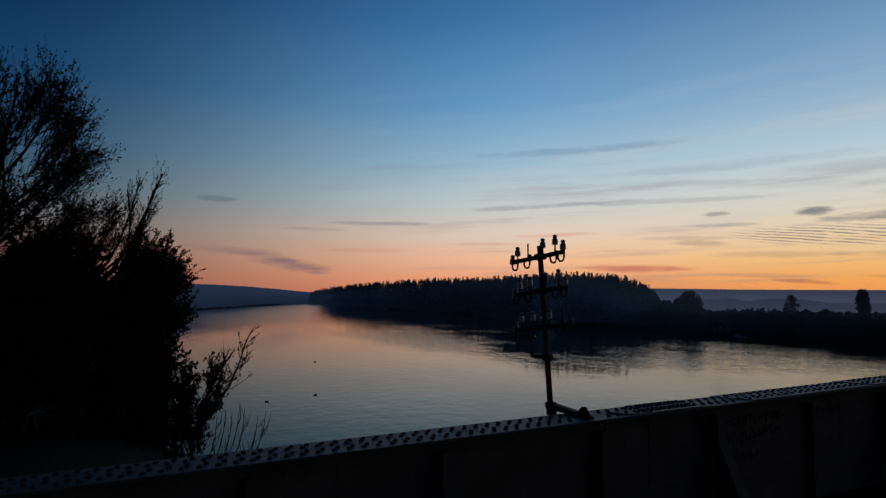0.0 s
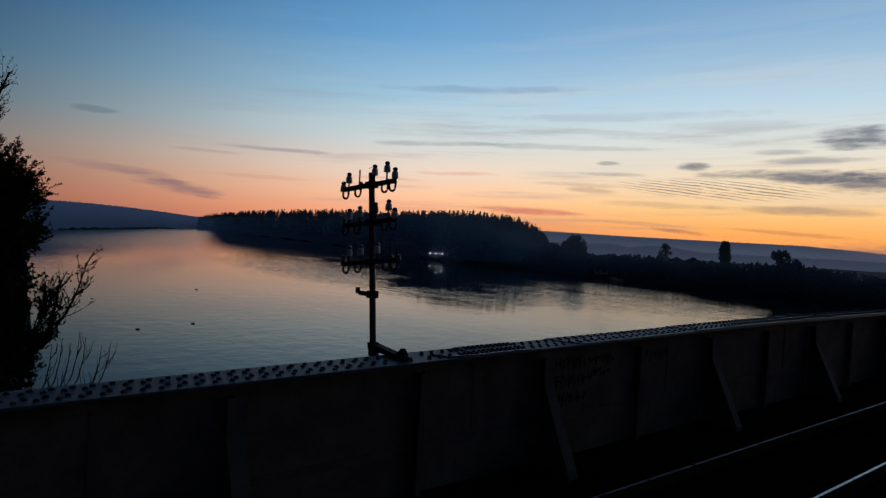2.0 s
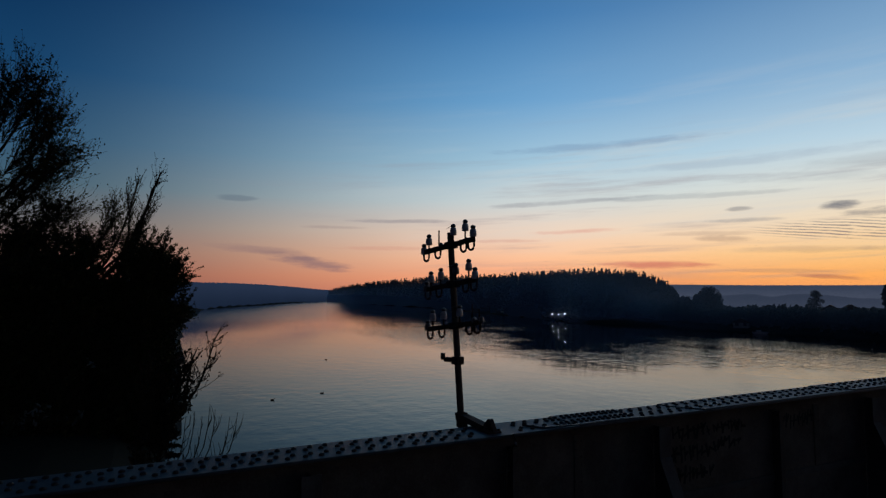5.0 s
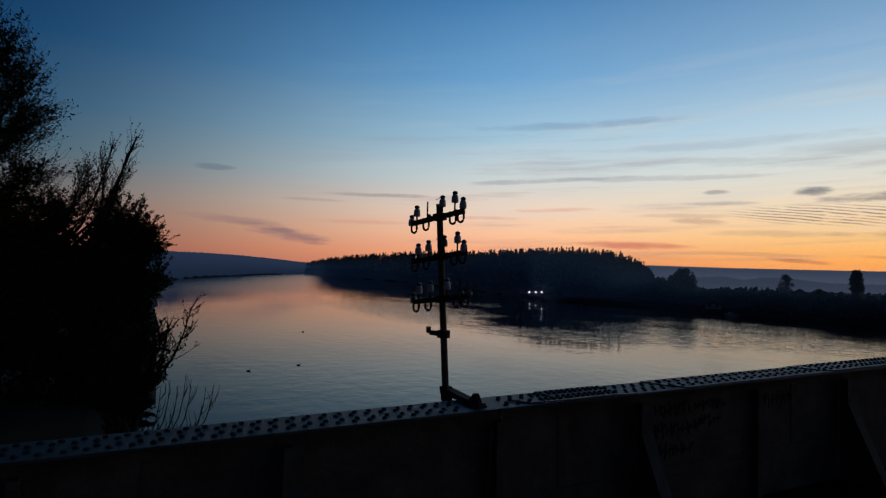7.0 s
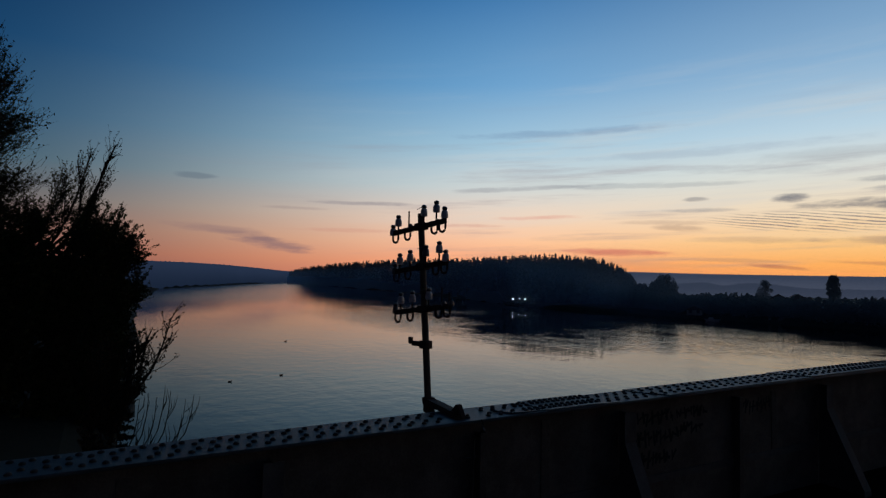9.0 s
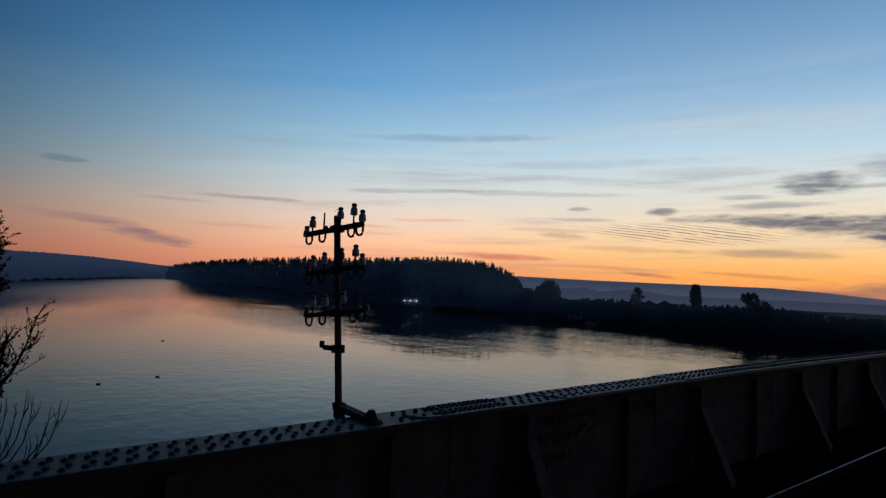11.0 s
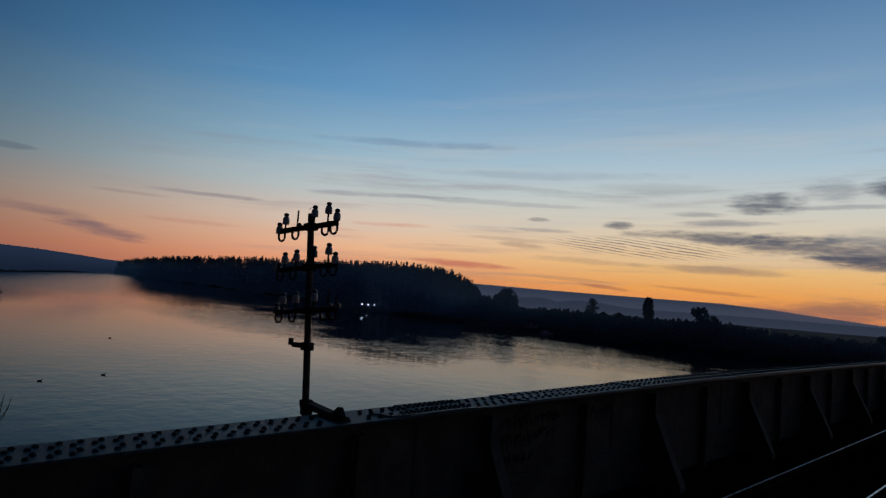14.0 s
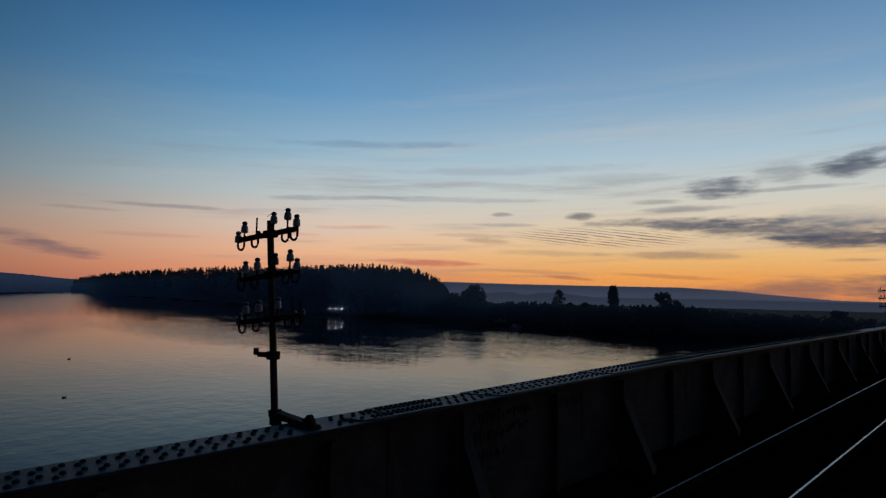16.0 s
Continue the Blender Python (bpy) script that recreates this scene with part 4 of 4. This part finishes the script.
graffiti(7.85, 8.75, 1.12, 1.98, GRAFFITI, 3, 3, 0.04)
graffiti(8.8, 9.4, 1.5, 1.95, GRAFFITI, 2, 5, 0.036)
graffiti(10.3, 11.0, 1.62, 1.95, GRAFFITI, 1, 4)
graffiti(-1.9, -0.3, 1.1, 1.75, GRAFFITI_PINK, 1, 6, 0.2)


def hanging_cable():
    """A cable that comes down the web beside the bracket."""
    v, f = tubes(([(-5.9, 5.28, 2.21), (-5.88, 5.3, 2.1), (-6.08, 5.3, 1.95), (-6.12, 5.3, 1.2), (-6.12, 5.3, 0.4)], [0.018] * 5, 6),
                 ([(-6.17, 5.22, 1.72), (-6.1, 5.3, 1.72), (-6.17, 5.42, 1.73)], [0.012] * 3, 5), ([(-6.17, 5.22, 1.25), (-6.1, 5.3, 1.25), (-6.17, 5.42, 1.26)], [0.012] * 3, 5))
    c = part("cable", (v, f), CAP)
    tagged(c, "dark cable clipped to the web of the girder", "cable")
    v, f = tubes(([(-6.2, 5.6, TOP_Z + 0.02), (-5.98, 5.75, TOP_Z + 0.018), (-5.91, 6.2, TOP_Z + 0.03), (-5.93, 6.9, TOP_Z + 0.035), (-5.9, 7.4, TOP_Z + 0.03)], [0.011] * 5, 5))
    tagged(part("cable", (v, f), CAP), "loose dark cable lying on the girder flange", "cable")


hanging_cable()

track = thing("railway_track", (-3.84, 5.0, 0.45), "single railway track on dark timber sleepers", "track")
T = Vector((-3.84, 5.0, 0.45))


def track_parts():
    for x in (-4.6, -3.08):
        bm = bmesh.new()
        prism(bm, [(x - 0.065, 0.451), (x + 0.065, 0.451), (x + 0.065, 0.465), (x + 0.012, 0.482), (x + 0.01, 0.56), (x + 0.034, 0.57), (x + 0.034, 0.596), (x - 0.034, 0.596), (x - 0.034, 0.57), (x - 0.01, 0.56), (x - 0.012, 0.482), (x - 0.065, 0.465)], Y0, Y1)
        bmesh.ops.translate(bm, verts=bm.verts, vec=-T)
        r = part("rail", bm, RAILSIDE, track)
        bm = bmesh.new()
        box(bm, (x - 0.018, Y0, 0.5965), (x + 0.018, Y1, RAIL_Z), 0.001)
        bmesh.ops.translate(bm, verts=bm.verts, vec=-T)
        part("rail_head", bm, RAIL, r, "shiny worn rail head")
    bm = bmesh.new()
    box(bm, (-1.25, -0.12, -0.029), (1.25, 0.12, 0.0), 0.006)
    data = None
    rnd = random.Random(2)
    for k in range(int((Y1 - Y0) / 0.62)):
        if data is None:
            s = part("sleeper", bm, TIMBER, track)
            data = s.data
        else:
            s = new("sleeper", data)
            s.parent = track
        s.matrix_basis = pose(rnd.uniform(-0.03, 0.03), Y0 + 0.3 + 0.62 * k - 5.0, 0, 0, 0, rnd.uniform(-1, 1))


track_parts()
bm = bmesh.new()
box(bm, (-6.185, Y0, 0.12), (-1.0, Y1, 0.42), 0.01)
tagged(part("deck", bm, DECK), "dark steel bridge deck under the track", "bridge deck", kind="structure")
for py in (5.3, 62.0):
    bm = bmesh.new()
    box(bm, (-7.2, py - 1.2, -13.0), (-0.4, py + 1.2, 0.06), 0.15)
    tagged(part("pier", bm, CONCRETE), "plain concrete bridge pier standing in the river", "bridge pier", kind="structure")


# ---- telegraph poles on the girder ----
def insulator_mesh():
    body = turned([(0.03, 0.0), (0.043, 0.005), (0.045, 0.03), (0.042, 0.07), (0.036, 0.09), (0.026, 0.1), (0.022, 0.106)], 14)
    cap = turned([(0.02, 0.1), (0.03, 0.108), (0.034, 0.12), (0.031, 0.135), (0.018, 0.146), (0.004, 0.149)], 14)
    return body, cap


ARM = Vector((0.955, 0.297, 0.0))
TILT = 0.13


def telegraph_pole(at, scale, label):
    t = thing("telegraph_pole", at, label, "telegraph pole", "telegraph poles on the bridge")
    lean = Vector((-0.039, -0.047, 1.0))
    along = (ARM + Vector((0, 0, TILT))).normalized()
    high = 2.57
    v, f = tubes(([(0, 0, -0.28)] + [tuple(lean * h) for h in (0, 0.7, 1.4, 2.1, high)], [0.044, 0.044, 0.043, 0.042, 0.041, 0.04], 12))
    part("post", (v, f), POLEPAINT, t)
    body, cap = insulator_mesh()
    rows = [(2.405, [(-0.53, -0.03, 1), (-0.43, 0.08, 1), (0.045, 0.12, 1), (0.265, 0.13, 1), (0.405, 0.03, 1)], [(-0.23, 0.24)], [-0.48, -0.25, 0.235, 0.37]),
            (1.9, [(-0.52, -0.035, 0), (-0.43, 0.085, 1), (-0.235, 0.1, 1), (0.05, 0.12, 0), (0.285, 0.13, 1), (0.395, 0.01, 1)], [], [-0.49, -0.27, 0.23, 0.375]),
            (1.37, [(-0.54, -0.02, 0), (-0.44, 0.105, 1), (-0.225, 0.105, 1), (0.075, 0.11, 1)], [(0.3, 0.24), (0.425, 0.17)], [-0.49, -0.26, 0.25, 0.39])]
    made = {}
    for h, insulators, spikes, hooks in rows:
        c = lean * h
        bm = bmesh.new()
        box(bm, (-0.53, -0.03, -0.03), (0.42, 0.03, 0.03), 0.006)
        box(bm, (-0.07, -0.06, -0.045), (0.07, 0.06, 0.045), 0.008)
        x = along
        y = Vector((-ARM.y, ARM.x, 0))
        m = Matrix((x, y, x.cross(y))).transposed().to_4x4()
        bmesh.ops.transform(bm, matrix=Matrix.Translation(c) @ m, verts=bm.verts)
        arm = part("crossarm", bm, IRON, t)
        for s in hooks:
            p = c + along * s
            pts = []
            for i in range(11):
                a = math.pi * i / 10
                pts.append(p + ARM * (-0.052 * math.cos(a)) + Vector((0, 0, -0.07 - 0.058 * math.sin(a))))
            pts = [p - ARM * 0.052 + Vector((0, 0, 0.03))] + pts + [p + ARM * 0.052 + Vector((0, 0, 0.05))]
            part("hook", tubes((pts, [0.015] * len(pts), 6)), IRON, arm)
        for s, up, white in insulators:
            p = c + along * s + Vector((0, 0, up))
            key = "w" if white else "d"
            if key not in made:
                o = part("insulator", (body[0], body[1]), PORCELAIN if white else CAP, arm, "" if white else "dark brown insulator")
                made[key] = (o.data, None)
            else:
                o = new("insulator", made[key][0])
                o.parent = arm
            o.location = p
            if white:
                o2 = part("insulator_cap", (cap[0], cap[1]), CAP, arm) if "c" not in made else new("insulator_cap", made["c"])
                made.setdefault("c", o2.data)
                o2.parent, o2.location = arm, p
            else:
                o2 = new("insulator_cap", made["c"])
                o2.parent, o2.location = arm, p
            if up > 0.02:
                part("pin", tubes(([p + Vector((0, 0, -up - 0.03)), p + Vector((0, 0, 0.02))], [0.012, 0.012], 6)), IRON, arm)
            rnd = random.Random(int((s + h) * 1000))
            if rnd.random() < 0.5:
                a = p + Vector((0, 0, 0.1))
                b = a + Vector((rnd.uniform(-0.06, 0.06), rnd.choice((-1, 1)) * rnd.uniform(0.08, 0.14), rnd.uniform(-0.03, 0.04)))
                part("wire_end", tubes(([a, a.lerp(b, 0.5) + Vector((0, 0, 0.02)), b], [0.004] * 3, 4)), CAP, arm)
        for s, up in spikes:
            p = c + along * s
            part("bare_pin", tubes(([p, p + Vector((0, 0, up))], [0.012, 0.011], 6)), IRON, arm)
            q = p + ARM * 0.035
            part("broken_insulator", (turned([(0.03, 0.0), (0.036, 0.02), (0.032, 0.055), (0.016, 0.075)], 10)[0], turned([(0.03, 0.0), (0.036, 0.02), (0.032, 0.055), (0.016, 0.075)], 10)[1]), CAP, arm).location = q
    # foot-rest clamp
    c = lean * 0.93
    bm = bmesh.new()
    box(bm, (-0.23, -0.03, -0.03), (0.07, 0.03, 0.03), 0.006)
    box(bm, (-0.06, -0.06, -0.05), (0.06, 0.06, 0.05), 0.01)
    box(bm, (-0.3, -0.022, 0.0), (-0.25, 0.022, 0.075), 0.006)
    box(bm, (-0.3, -0.012, -0.012), (-0.2, 0.012, 0.012))
    m = Matrix((ARM, Vector((-ARM.y, ARM.x, 0)), Vector((0, 0, 1)))).transposed().to_4x4()
    bmesh.ops.transform(bm, matrix=Matrix.Translation(c) @ m, verts=bm.verts)
    part("clamp", bm, IRON, t)
    # bracket over the flange
    bm = bmesh.new()
    prism(bm, [(-0.08, 0.275), (0.74, 0.235), (0.74, 0.225), (-0.08, 0.265)], -0.06, 0.06)
    for side in (-0.06, 0.048):
        prism(bm, [(-0.08, 0.27), (0.74, 0.23), (0.72, 0.19), (-0.06, 0.186)], side, side + 0.012)
    box(bm, (-0.054, -0.056, 0.1), (0.054, 0.056, 0.285), 0.01)
    box(bm, (-0.13, -0.02, 0.215), (-0.05, 0.02, 0.25), 0.004)
    prism(bm, [(0.56, 0.205), (0.84, 0.19), (0.735, 0.325), (0.695, 0.325)], -0.028, 0.028)
    box(bm, (0.56, -0.09, 0.18), (0.82, 0.09, 0.202), 0.006)
    box(bm, (0.6, -0.04, 0.2), (0.72, 0.04, 0.25), 0.01)
    for bx in (0.6, 0.78):
        for by in (-0.075, 0.075):
            box(bm, (bx - 0.014, by - 0.014, 0.2), (bx + 0.014, by + 0.014, 0.222), 0.004)
    part("bracket", bm, IRON, t)
    return t


main_pole = telegraph_pole((-6.835, 5.11, 2.02), 1.0, "leaning rusty telegraph pole with three crossarms of insulators")
copy_thing(main_pole, Matrix.Translation((-6.835, 51.0, 2.128)))


# ---- rivets on the flange ----
def rivet_rows():
    """Rivet places on the flange: staggered pairs, closer on the splice plate."""
    y = Y0 + 0.2
    while y < 36:
        dense = 6.0 < y < 7.15
        lift = 0.013 if 6.25 < y < 7.15 or 8.2 < y <= 11.6 else 0.0 if y < 8.2 else 0.026 if y < 15.9 else 0.039 if y < 26 else 0.026
        for x, shift in ((-6.385, 0.07), (-6.29, 0.0), (-6.12, 0.012), (-6.02, -0.062)):
            at = y + (0.4 * shift if dense or y > 8.2 else shift)
            if not 4.95 < at < 5.45:
                yield x, at, TOP_Z + lift + rise(at)
        y += 0.085 if dense else 0.168 if y < 8.2 else 0.182 if y < 12.6 else 0.13


def rivets():
    v, f = turned([(0.029, 0.0), (0.0285, 0.007), (0.024, 0.016), (0.014, 0.022), (0.004, 0.024)], 8)
    me = bpy.data.meshes.new("rivet")
    me.from_pydata(v, [], f)
    me.materials.append(RIVET)
    rest_v, rest_f = [], []
    made = 0
    rnd = random.Random(9)
    for x, y, z in rivet_rows():
        p = Vector((x + rnd.uniform(-0.006, 0.006), y + rnd.uniform(-0.006, 0.006), z)) - G
        if 0.6 < y < 13.2 and made < 298:
            ob = new("rivet", me)
            ob.parent, ob.location = girder, p
            made += 1
        else:
            i = len(rest_v)
            rest_v += [Vector(a) + p for a in v]
            rest_f += [tuple(j + i for j in face) for face in f]
    part("riveting", (rest_v, rest_f), RIVET, girder)["kind"] = "stuff"


rivets()
